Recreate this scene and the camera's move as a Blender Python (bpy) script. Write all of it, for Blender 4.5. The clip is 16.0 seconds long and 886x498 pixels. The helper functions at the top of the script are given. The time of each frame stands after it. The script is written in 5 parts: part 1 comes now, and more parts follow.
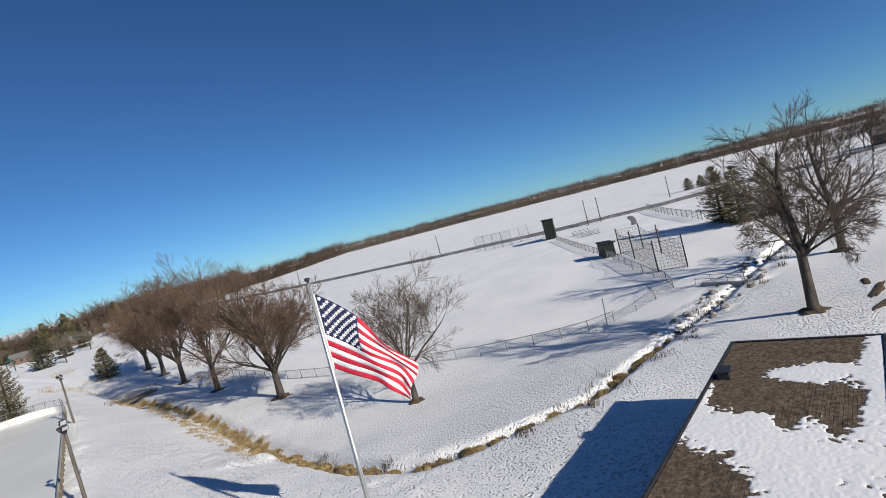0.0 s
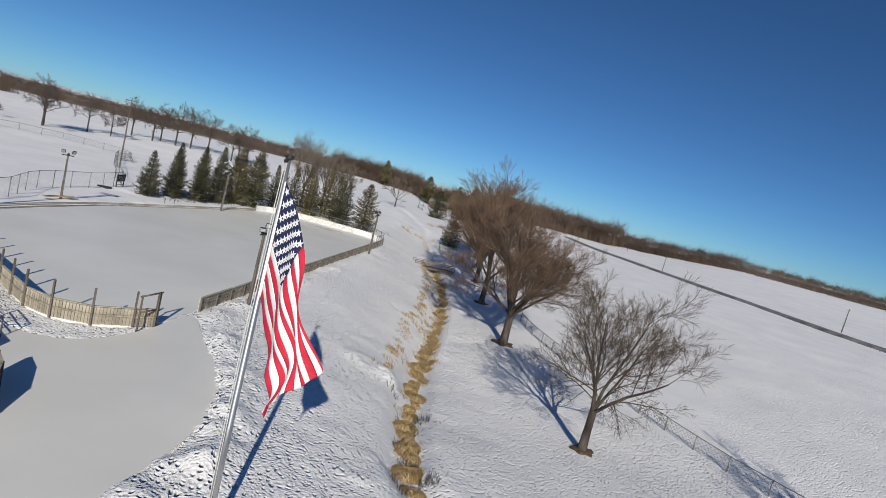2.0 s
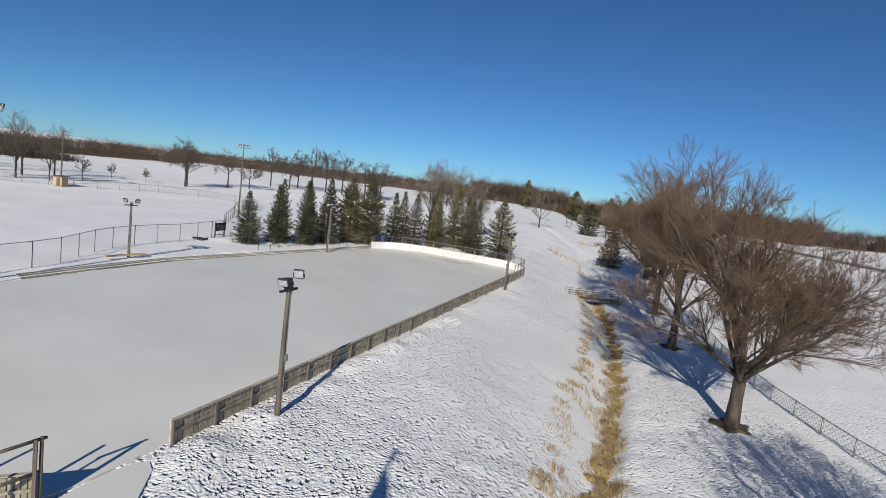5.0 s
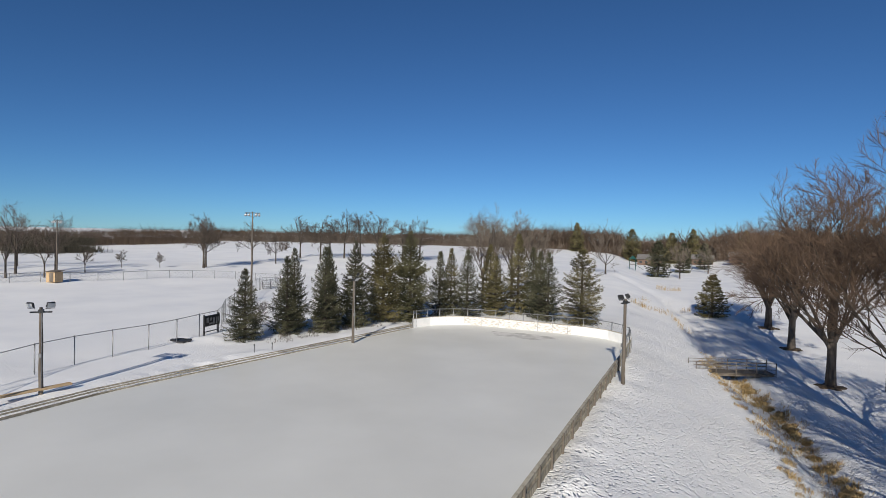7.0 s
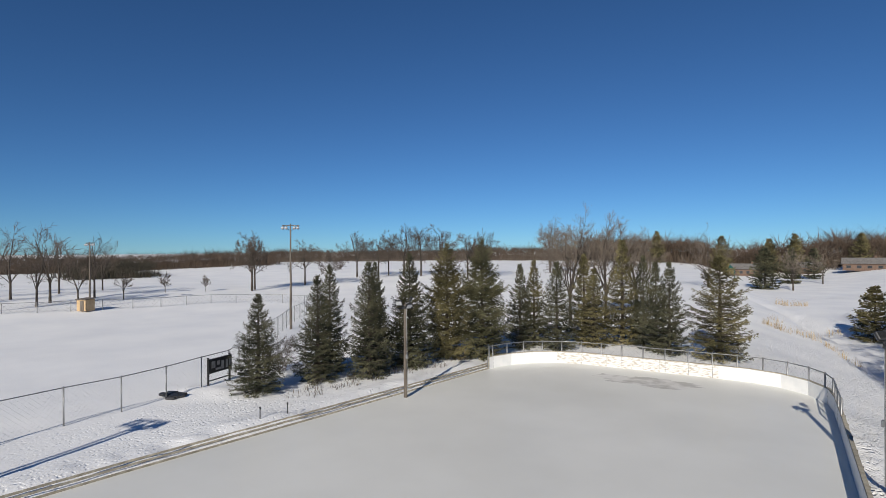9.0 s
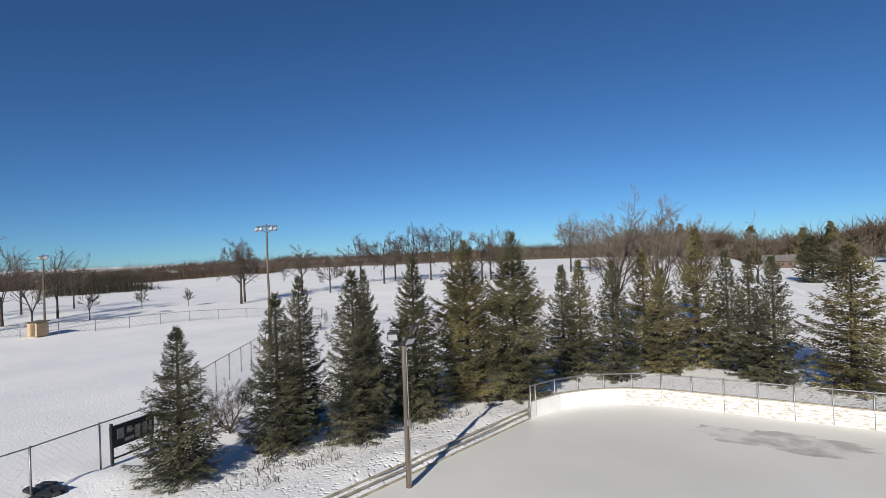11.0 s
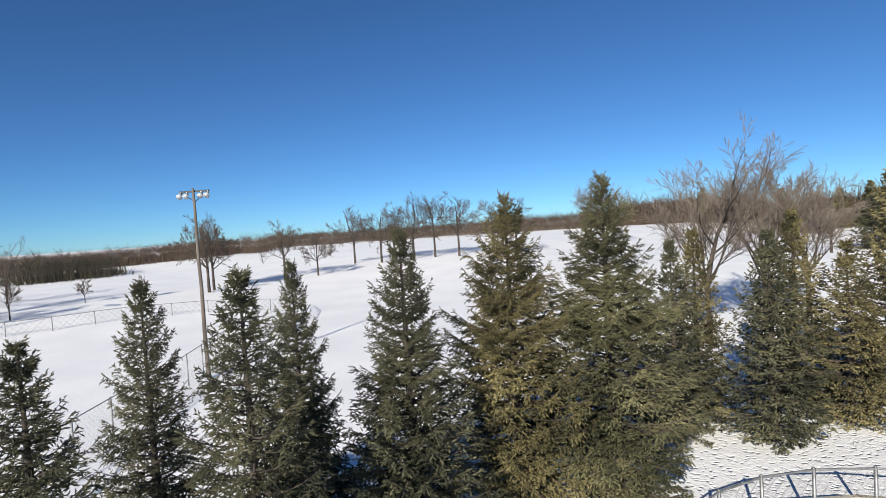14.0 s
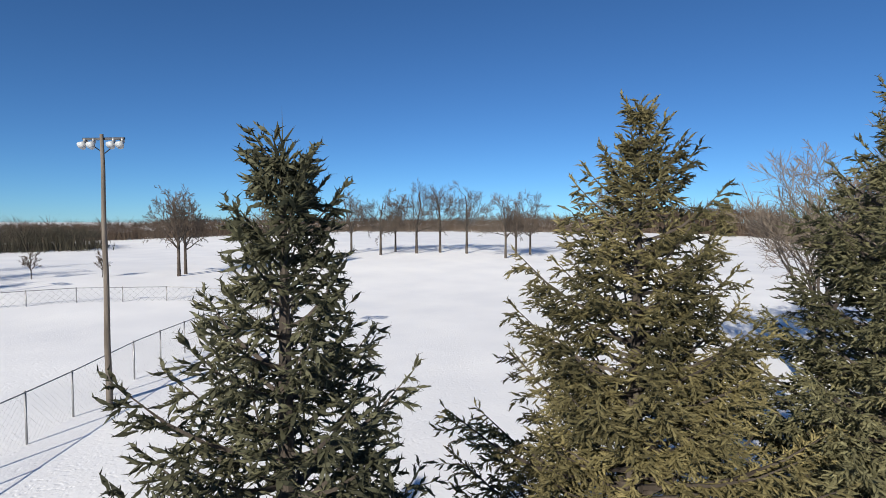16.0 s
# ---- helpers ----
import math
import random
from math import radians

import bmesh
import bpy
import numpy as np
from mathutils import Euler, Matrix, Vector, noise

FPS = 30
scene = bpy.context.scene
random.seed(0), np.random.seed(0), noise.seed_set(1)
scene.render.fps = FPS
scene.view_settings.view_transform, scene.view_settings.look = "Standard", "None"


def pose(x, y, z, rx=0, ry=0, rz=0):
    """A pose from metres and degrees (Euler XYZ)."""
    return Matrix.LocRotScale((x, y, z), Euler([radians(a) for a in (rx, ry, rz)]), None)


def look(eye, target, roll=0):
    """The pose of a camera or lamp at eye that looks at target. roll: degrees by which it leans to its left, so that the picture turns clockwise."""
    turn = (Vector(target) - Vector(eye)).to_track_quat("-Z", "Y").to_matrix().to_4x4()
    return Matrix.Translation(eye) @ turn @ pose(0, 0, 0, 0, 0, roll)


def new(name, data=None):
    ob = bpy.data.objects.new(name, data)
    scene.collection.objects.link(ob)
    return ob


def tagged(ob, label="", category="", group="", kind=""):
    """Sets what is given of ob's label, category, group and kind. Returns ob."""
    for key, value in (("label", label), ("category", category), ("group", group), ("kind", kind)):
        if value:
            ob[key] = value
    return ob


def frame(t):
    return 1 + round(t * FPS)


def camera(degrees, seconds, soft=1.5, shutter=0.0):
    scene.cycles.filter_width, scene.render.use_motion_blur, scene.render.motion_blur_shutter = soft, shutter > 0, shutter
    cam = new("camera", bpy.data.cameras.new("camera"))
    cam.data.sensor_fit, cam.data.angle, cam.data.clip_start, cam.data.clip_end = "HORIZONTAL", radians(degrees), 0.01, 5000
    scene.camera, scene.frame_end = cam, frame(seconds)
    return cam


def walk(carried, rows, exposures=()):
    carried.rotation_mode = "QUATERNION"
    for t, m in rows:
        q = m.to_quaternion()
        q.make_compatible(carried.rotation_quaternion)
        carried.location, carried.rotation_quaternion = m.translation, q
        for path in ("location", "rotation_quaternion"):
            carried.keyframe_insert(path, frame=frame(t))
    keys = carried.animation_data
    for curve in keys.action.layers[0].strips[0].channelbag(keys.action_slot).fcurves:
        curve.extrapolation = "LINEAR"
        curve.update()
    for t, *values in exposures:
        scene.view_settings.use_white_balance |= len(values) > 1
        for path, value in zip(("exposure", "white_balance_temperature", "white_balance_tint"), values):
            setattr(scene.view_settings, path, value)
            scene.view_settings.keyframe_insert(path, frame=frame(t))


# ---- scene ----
cam = camera(78.48, 16.0, soft=0.6)
PATH = [
    (0, 26.83, -44.87, 12.69, 86.93, 14.74, -24.28),
    (0.5, 31.15, -42.73, 12.75, 87.67, 9.80, -18.80),
    (1, 33.88, -40.43, 13.28, 88.05, -0.44, -8.91),
    (1.5, 36.92, -38.12, 12.90, 86.72, -9.41, 3.24),
    (2, 38.78, -34.74, 12.05, 83.33, -14.62, 17.83),
    (2.5, 39.80, -32.12, 11.62, 80.36, -10.69, 26.74),
    (3, 39.97, -29.64, 10.68, 80.69, -10.70, 29.66),
    (3.5, 39.11, -26.93, 10.53, 80.82, -12.20, 30.41),
    (4, 37.36, -23.78, 10.77, 80.45, -10.92, 31.92),
    (6.5, 23.15, -4.78, 9.90, 88.20, -2.34, 34.39),
    (7, 20.19, -1.41, 9.98, 88.59, -1.36, 37.07),
    (7.5, 17.33, 1.58, 9.68, 89.52, -0.92, 40.34),
    (8, 14.72, 4.34, 9.53, 90.32, 0.46, 42.87),
    (8.5, 12.41, 7.04, 9.48, 90.09, 0.40, 43.51),
    (9, 9.88, 9.62, 9.30, 90.27, 0.38, 43.66),
    (11.5, -1.53, 20.86, 9.26, 90.10, 2.62, 44.84),
    (12, -3.72, 22.85, 9.64, 89.06, 2.49, 44.88),
    (12.5, -5.80, 24.77, 9.73, 87.56, 2.11, 45.05),
    (13, -7.78, 26.65, 9.82, 86.90, 3.13, 45.10),
    (13.5, -9.87, 28.51, 9.25, 87.56, 5.71, 44.63),
    (14, -11.76, 30.48, 9.16, 87.65, 3.74, 44.96),
    (14.5, -13.74, 32.47, 9.09, 87.45, 0.95, 45.64),
    (15, -15.65, 34.38, 8.96, 87.63, 1.50, 45.43),
    (15.5, -17.52, 36.22, 8.82, 87.76, 0.17, 45.61),
    (16, -19.56, 38.04, 8.71, 87.18, -0.08, 45.67),
]
walk(cam, [(t, pose(*p)) for t, *p in PATH], exposures=[(0.0, 0.1), (0.7, 0.08), (1.5, -0.1), (2.0, -0.16), (2.5, -0.14), (3.0, -0.06), (4.0, -0.04), (9.0, -0.07), (11.5, 0.10), (13.5, 0.34), (14.5, 0.47), (16.0, 0.35)])

# ---- world, sun ----
SUN_EL, SUN_AZ = 26.0, 157.0
world = bpy.data.worlds.new("sky")
scene.world = world
world.use_nodes = True
wn, wl = world.node_tree.nodes, world.node_tree.links
wn.clear()
sky = wn.new("ShaderNodeTexSky")
sky.sky_type = "NISHITA"
sky.sun_disc = False
sky.sun_elevation, sky.sun_rotation = radians(SUN_EL), radians(SUN_AZ)
sky.altitude, sky.air_density, sky.dust_density, sky.ozone_density = 300, 0.66, 0.0, 4.0
bg = wn.new("ShaderNodeBackground")
bg.inputs["Strength"].default_value = 0.089
wout = wn.new("ShaderNodeOutputWorld")
tint = wn.new("ShaderNodeMixRGB")
tint.blend_type, tint.inputs[0].default_value, tint.inputs[2].default_value = "MULTIPLY", 1.0, (0.425, 0.68, 0.865, 1)
wl.new(sky.outputs["Color"], tint.inputs[1])
wl.new(tint.outputs["Color"], bg.inputs["Color"])
wl.new(bg.outputs["Background"], wout.inputs["Surface"])
sun_data = bpy.data.lights.new("sun", "SUN")
sun_data.energy, sun_data.angle, sun_data.color = 5.0, radians(0.53), (1.0, 0.925, 0.80)
sun = new("sun", sun_data)
TO_SUN = Vector((math.sin(radians(SUN_AZ)) * math.cos(radians(SUN_EL)), math.cos(radians(SUN_AZ)) * math.cos(radians(SUN_EL)), math.sin(radians(SUN_EL))))
sun.matrix_world = look(TO_SUN * 100, (0, 0, 0))


# ---- materials ----
def mat(name, colour, rough=0.8, metal=0.0, second=None, scale=3.0, detail=6.0, bump=0.0, bump_scale=None, island=0.0, spec=0.3, stretch=None, objvar=0.0, ramp=(0.35, 0.65)):
    """Principled surface with a noise mix of two colours, fine relief and variation from piece to piece."""
    m = bpy.data.materials.new(name)
    m.use_nodes = True
    n, l = m.node_tree.nodes, m.node_tree.links
    b = n["Principled BSDF"]
    b.inputs["Roughness"].default_value, b.inputs["Metallic"].default_value = rough, metal
    b.inputs["Specular IOR Level"].default_value = spec
    tc = n.new("ShaderNodeTexCoord")
    mp = n.new("ShaderNodeMapping")
    l.new(tc.outputs["Object"], mp.inputs["Vector"])
    if stretch:
        mp.inputs["Scale"].default_value = stretch
    tex = n.new("ShaderNodeTexNoise")
    tex.inputs["Scale"].default_value, tex.inputs["Detail"].default_value = scale, detail
    l.new(mp.outputs["Vector"], tex.inputs["Vector"])
    rp = n.new("ShaderNodeValToRGB")
    rp.color_ramp.elements[0].position, rp.color_ramp.elements[1].position = ramp
    rp.color_ramp.elements[0].color = (*colour, 1)
    rp.color_ramp.elements[1].color = (*(second or colour), 1)
    l.new(tex.outputs["Fac"], rp.inputs["Fac"])
    out = rp.outputs["Color"]
    if island or objvar:
        hsv = n.new("ShaderNodeHueSaturation")
        mr = n.new("ShaderNodeMapRange")
        amount = island or objvar
        mr.inputs["To Min"].default_value, mr.inputs["To Max"].default_value = 1 - amount, 1 + amount
        if island:
            geo = n.new("ShaderNodeNewGeometry")
            l.new(geo.outputs["Random Per Island"], mr.inputs["Value"])
        else:
            info = n.new("ShaderNodeObjectInfo")
            l.new(info.outputs["Random"], mr.inputs["Value"])
        l.new(mr.outputs["Result"], hsv.inputs["Value"])
        l.new(out, hsv.inputs["Color"])
        out = hsv.outputs["Color"]
    l.new(out, b.inputs["Base Color"])
    if bump:
        t2 = n.new("ShaderNodeTexNoise")
        t2.inputs["Scale"].default_value, t2.inputs["Detail"].default_value = bump_scale or scale * 6, 5
        l.new(mp.outputs["Vector"], t2.inputs["Vector"])
        bp = n.new("ShaderNodeBump")
        bp.inputs["Strength"].default_value, bp.inputs["Distance"].default_value = bump, 0.05
        l.new(t2.outputs["Fac"], bp.inputs["Height"])
        l.new(bp.outputs["Normal"], b.inputs["Normal"])
    return m


def snow_material():
    """Trodden, wind-packed snow: soft hollows of old footprints, crust and a slight dirt tint in patches."""
    m = mat("snow", (0.80, 0.81, 0.83), rough=0.65, second=(0.88, 0.885, 0.89), scale=0.15, spec=0.25)
    n, l = m.node_tree.nodes, m.node_tree.links
    b = n["Principled BSDF"]
    tc = n.new("ShaderNodeTexCoord")
    vo = n.new("ShaderNodeTexVoronoi")
    vo.feature, vo.inputs["Scale"].default_value = "SMOOTH_F1", 7.5
    vo.inputs["Smoothness"].default_value = 0.6
    no = n.new("ShaderNodeTexNoise")
    no.inputs["Scale"].default_value, no.inputs["Detail"].default_value = 3.4, 11
    no.inputs["Roughness"].default_value = 0.66
    step_vo = n.new("ShaderNodeTexVoronoi")
    step_vo.inputs["Scale"].default_value = 4.0
    pit = n.new("ShaderNodeMapRange")
    pit.interpolation_type = "SMOOTHSTEP"
    pit.inputs["From Min"].default_value, pit.inputs["From Max"].default_value = 0.10, 0.42
    pit.inputs["To Min"].default_value, pit.inputs["To Max"].default_value = 0.0, 1.35
    l.new(step_vo.outputs["Distance"], pit.inputs["Value"])
    warp = n.new("ShaderNodeTexNoise")
    warp.inputs["Scale"].default_value = 0.8
    add = n.new("ShaderNodeMixRGB")
    add.blend_type, add.inputs[0].default_value = "ADD", 0.8
    l.new(tc.outputs["Object"], warp.inputs["Vector"])
    l.new(tc.outputs["Object"], add.inputs[1])
    l.new(warp.outputs["Color"], add.inputs[2])
    l.new(add.outputs["Color"], vo.inputs["Vector"])
    l.new(add.outputs["Color"], step_vo.inputs["Vector"])
    l.new(tc.outputs["Object"], no.inputs["Vector"])
    big = n.new("ShaderNodeTexNoise")
    big.inputs["Scale"].default_value, big.inputs["Detail"].default_value = 0.06, 3
    l.new(tc.outputs["Object"], big.inputs["Vector"])
    pr = n.new("ShaderNodeMapRange")
    pr.inputs["From Min"].default_value, pr.inputs["From Max"].default_value = 0.42, 0.6
    pr.inputs["To Min"].default_value, pr.inputs["To Max"].default_value = 0.45, 1.0
    l.new(big.outputs["Fac"], pr.inputs["Value"])
    at = n.new("ShaderNodeAttribute")
    at.attribute_name = "trodden"
    mul0 = n.new("ShaderNodeMath")
    mul0.operation = "MULTIPLY"
    l.new(at.outputs["Fac"], mul0.inputs[0])
    l.new(pr.outputs["Result"], mul0.inputs[1])
    mul = n.new("ShaderNodeMath")
    mul.operation = "MULTIPLY"
    both = n.new("ShaderNodeMath")
    both.operation = "MULTIPLY_ADD"
    both.inputs[1].default_value = 0.45
    l.new(vo.outputs["Distance"], both.inputs[0])
    l.new(pit.outputs["Result"], both.inputs[2])
    l.new(both.outputs["Value"], mul.inputs[0])
    l.new(mul0.outputs["Value"], mul.inputs[1])
    rough_part = n.new("ShaderNodeMath")
    rough_part.operation = "MULTIPLY_ADD"
    rough_part.inputs[1].default_value, rough_part.inputs[2].default_value = 0.4, 0.12
    l.new(at.outputs["Fac"], rough_part.inputs[0])
    ad = n.new("ShaderNodeMath")
    ad.operation = "MULTIPLY_ADD"
    l.new(rough_part.outputs["Value"], ad.inputs[1])
    l.new(no.outputs["Fac"], ad.inputs[0])
    l.new(mul.outputs["Value"], ad.inputs[2])
    bp = n.new("ShaderNodeBump")
    bp.inputs["Strength"].default_value, bp.inputs["Distance"].default_value = 1.0, 0.13
    l.new(ad.outputs["Value"], bp.inputs["Height"])
    l.new(bp.outputs["Normal"], b.inputs["Normal"])
    return m


SNOW = snow_material()
ICE = mat("ice", (0.68, 0.68, 0.645), 0.42, second=(0.77, 0.77, 0.735), scale=0.11, detail=9, bump=0.05, bump_scale=2.0, spec=0.35)
BARK = mat("bark", (0.040, 0.032, 0.027), 0.9, second=(0.098, 0.083, 0.070), scale=3, bump=0.6, bump_scale=14, stretch=(1, 1, 0.25))
TWIG = mat("twig", (0.066, 0.051, 0.040), 0.9, second=(0.125, 0.10, 0.08), scale=0.8, island=0.25)
TWIG_RED = mat("budding_twig", (0.088, 0.058, 0.041), 0.9, second=(0.15, 0.102, 0.070), scale=0.6, island=0.25)
TWIG_PALE = mat("pale_twig", (0.125, 0.103, 0.084), 0.9, second=(0.19, 0.158, 0.13), scale=0.6, island=0.2)
WOODS = mat("woods_brush", (0.064, 0.047, 0.036), 0.95, second=(0.120, 0.088, 0.066), scale=0.02, island=0.2)
WOODS_DARK = mat("evergreen_woods", (0.032, 0.031, 0.022), 0.95, second=(0.066, 0.058, 0.042), scale=0.05, island=0.25)
# The dark first colour of each needle mix imitates shade deep inside the crown.
NEEDLE = mat("spruce_needles", (0.030, 0.030, 0.014), 0.75, second=(0.215, 0.185, 0.086), scale=0.55, island=0.4, spec=0.25)
NEEDLE_BLUE = mat("blue_spruce_needles", (0.017, 0.021, 0.013), 0.75, second=(0.138, 0.134, 0.078), scale=0.55, island=0.4, spec=0.25)
NEEDLE_MID = mat("grey_green_needles", (0.027, 0.030, 0.016), 0.75, second=(0.185, 0.174, 0.092), scale=0.55, island=0.4, spec=0.25)
GRASS = mat("dry_grass", (0.29, 0.20, 0.09), 0.9, second=(0.45, 0.34, 0.18), scale=0.9, island=0.3)
STEEL = mat("galvanised_steel", (0.22, 0.225, 0.23), 0.5, 0.7, second=(0.33, 0.335, 0.34), scale=4, bump=0.05)
DARKSTEEL = mat("dark_steel", (0.035, 0.037, 0.04), 0.5, 0.5, second=(0.07, 0.07, 0.075), scale=4)
LAMPGLASS = mat("lamp_glass", (0.36, 0.38, 0.40), 0.15, 0.0, second=(0.48, 0.50, 0.52), scale=5, spec=0.7)
POLE_ALU = mat("brushed_aluminium", (0.42, 0.43, 0.44), 0.38, 0.85, second=(0.55, 0.56, 0.57), scale=2, stretch=(1, 1, 0.2))
POLEWOOD = mat("weathered_pole_wood", (0.088, 0.074, 0.062), 0.9, second=(0.17, 0.147, 0.124), scale=4, bump=0.5, bump_scale=20, stretch=(1, 1, 0.1))
BOARDWOOD = mat("weathered_plywood", (0.23, 0.205, 0.16), 0.85, second=(0.42, 0.385, 0.31), scale=2.5, bump=0.3, bump_scale=14, objvar=0.22)
BOARDWHITE = mat("white_board_paint", (0.74, 0.75, 0.75), 0.5, second=(0.82, 0.82, 0.81), scale=1.5, bump=0.1)
WORN = mat("scuffed_board_paint", (0.40, 0.36, 0.31), 0.6, second=(0.74, 0.74, 0.73), scale=5, detail=10, stretch=(0.5, 1, 3.0), ramp=(0.38, 0.55), objvar=0.06)
GREEN_PAINT = mat("dark_green_siding", (0.009, 0.013, 0.011), 0.6, second=(0.018, 0.024, 0.021), scale=1.5)
RED = mat("red_cloth", (0.50, 0.018, 0.045), 0.75, second=(0.58, 0.03, 0.06), scale=3, bump=0.1, bump_scale=40)
WHITE = mat("white_cloth", (0.78, 0.78, 0.79), 0.75, second=(0.85, 0.85, 0.85), scale=3, bump=0.1, bump_scale=40)
BLUE = mat("navy_cloth", (0.012, 0.018, 0.062), 0.75, second=(0.02, 0.027, 0.085), scale=3, bump=0.1, bump_scale=40)
ROPE = mat("rope", (0.55, 0.55, 0.52), 0.9, second=(0.68, 0.68, 0.66), scale=10)
ASPHALT = mat("asphalt", (0.10, 0.10, 0.105), 0.9, second=(0.24, 0.24, 0.25), scale=0.4)
SHINGLE = mat("asphalt_shingles", (0.050, 0.042, 0.036), 0.95, second=(0.125, 0.105, 0.09), scale=9, bump=0.7, bump_scale=12, detail=10)
SIDING = mat("tan_siding", (0.36, 0.31, 0.24), 0.8, second=(0.44, 0.385, 0.30), scale=2)
TRIM = mat("dark_metal_trim", (0.045, 0.045, 0.048), 0.45, 0.6, second=(0.08, 0.08, 0.085), scale=6)
BLACK = mat("black_board_and_pipe_shade", (0.012, 0.013, 0.014), 0.5, second=(0.022, 0.023, 0.025), scale=4)
SOIL = mat("bare_soil", (0.055, 0.040, 0.028), 0.95, second=(0.13, 0.095, 0.06), scale=4, bump=0.8)
PINEWOOD = mat("pale_lumber", (0.42, 0.29, 0.16), 0.8, second=(0.52, 0.38, 0.23), scale=4)
BRICKRED = mat("brown_brick", (0.12, 0.08, 0.06), 0.9, second=(0.17, 0.115, 0.09), scale=5)
GLASSDARK = mat("window_glass", (0.02, 0.024, 0.03), 0.08, second=(0.03, 0.034, 0.04), scale=3, spec=0.8)
ROOFGREY = mat("grey_roof", (0.12, 0.115, 0.11), 0.9, second=(0.2, 0.19, 0.185), scale=2)


# ---- mesh helpers ----
class Shape:
    """Collects vertices and faces of one mesh."""

    def __init__(self):
        self.v, self.f = [], []

    def tube(self, a, b, ra, rb, n=6, cap=True):
        a, b = Vector(a), Vector(b)
        w = b - a
        if w.length < 1e-6:
            return
        u = w.orthogonal().normalized()
        s = w.cross(u).normalized()
        k = len(self.v)
        for p, r in ((a, ra), (b, rb)):
            for i in range(n):
                t = 2 * math.pi * i / n
                self.v.append(tuple(p + (u * math.cos(t) + s * math.sin(t)) * r))
        for i in range(n):
            j = (i + 1) % n
            self.f.append((k + i, k + j, k + n + j, k + n + i))
        if cap:
            self.f.append(tuple(k + i for i in reversed(range(n))))
            self.f.append(tuple(k + n + i for i in range(n)))

    def spike(self, a, b, r):
        """A slender three-sided cone."""
        a, b = Vector(a), Vector(b)
        w = b - a
        u = w.orthogonal().normalized() * r
        s = w.cross(u).normalized() * r
        k = len(self.v)
        self.v += [tuple(a + u), tuple(a - u * 0.5 + s * 0.87), tuple(a - u * 0.5 - s * 0.87), tuple(b)]
        self.f += [(k, k + 1, k + 3), (k + 1, k + 2, k + 3), (k + 2, k, k + 3)]

    def shoot(self, a, b, r):
        """A stubby spindle from a to b."""
        w = b - a
        u = w.orthogonal().normalized() * r
        s = w.cross(u).normalized() * r
        c = a + w * 0.55
        k = len(self.v)
        self.v += [tuple(a), tuple(c + u), tuple(c - u * 0.5 + s * 0.87), tuple(c - u * 0.5 - s * 0.87), tuple(b)]
        self.f += [(k, k + 2, k + 1), (k, k + 3, k + 2), (k, k + 1, k + 3), (k + 1, k + 2, k + 4), (k + 2, k + 3, k + 4), (k + 3, k + 1, k + 4)]

    def blade(self, a, b, w):
        """A thin leaf-like triangle from a to b, w is its half-width vector."""
        k = len(self.v)
        self.v += [tuple(a - w), tuple(a + w), tuple(b)]
        self.f.append((k, k + 1, k + 2))

    def pipe(self, pts, radii, n=8, cap=True):
        """One connected tube along the points."""
        pts = [Vector(p) for p in pts]
        k, count = len(self.v), len(pts)
        u = None
        for i, p in enumerate(pts):
            w = (pts[min(i + 1, count - 1)] - pts[max(i - 1, 0)]).normalized()
            u = w.orthogonal().normalized() if u is None else (u - w * u.dot(w)).normalized()
            s = w.cross(u)
            r = radii[i] if isinstance(radii, (list, tuple)) else radii
            for j in range(n):
                t = 2 * math.pi * j / n
                self.v.append(tuple(p + (u * math.cos(t) + s * math.sin(t)) * r))
        for i in range(count - 1):
            for j in range(n):
                q = (j + 1) % n
                self.f.append((k + i * n + j, k + i * n + q, k + (i + 1) * n + q, k + (i + 1) * n + j))
        if cap:
            self.f.append(tuple(k + j for j in reversed(range(n))))
            self.f.append(tuple(k + (count - 1) * n + j for j in range(n)))

    def path(self, pts, r, n=6):
        self.pipe(pts, r, n)

    def box(self, c, size, rz=0.0, rx=0.0, ry=0.0, bevel=0.0):
        m = pose(*c, rx, ry, rz)
        x, y, z = (s / 2 for s in size)
        e = min(bevel, x * 0.9, y * 0.9, z * 0.9)
        k = len(self.v)
        if e <= 0:
            for i in range(8):
                self.v.append(tuple(m @ Vector((x if i & 1 else -x, y if i & 2 else -y, z if i & 4 else -z))))
            for q in ((0, 2, 3, 1), (4, 5, 7, 6), (0, 1, 5, 4), (2, 6, 7, 3), (0, 4, 6, 2), (1, 3, 7, 5)):
                self.f.append(tuple(k + i for i in q))
            return
        rings = [(-z, e), (-z + e, 0), (z - e, 0), (z, e)]
        for h, i in rings:
            a, b = x - i, y - i
            for p in ((-a + e, -b), (a - e, -b), (a, -b + e), (a, b - e), (a - e, b), (-a + e, b), (-a, b - e), (-a, -b + e)):
                self.v.append(tuple(m @ Vector((*p, h))))
        for r in range(3):
            for i in range(8):
                j = (i + 1) % 8
                self.f.append((k + r * 8 + i, k + r * 8 + j, k + r * 8 + 8 + j, k + r * 8 + 8 + i))
        self.f.append(tuple(k + i for i in reversed(range(8))))
        self.f.append(tuple(k + 24 + i for i in range(8)))

    def mesh(self, name, material, smooth=False):
        me = bpy.data.meshes.new(name)
        me.from_pydata(self.v, [], self.f)
        if smooth:
            me.polygons.foreach_set("use_smooth", [True] * len(me.polygons))
        me.materials.append(material)
        me.update()
        return me


def part(name, shape, material, parent, label="", smooth=False):
    ob = new(name, shape if isinstance(shape, bpy.types.Mesh) else shape.mesh(name, material, smooth))
    ob.parent = parent
    return tagged(ob, label)


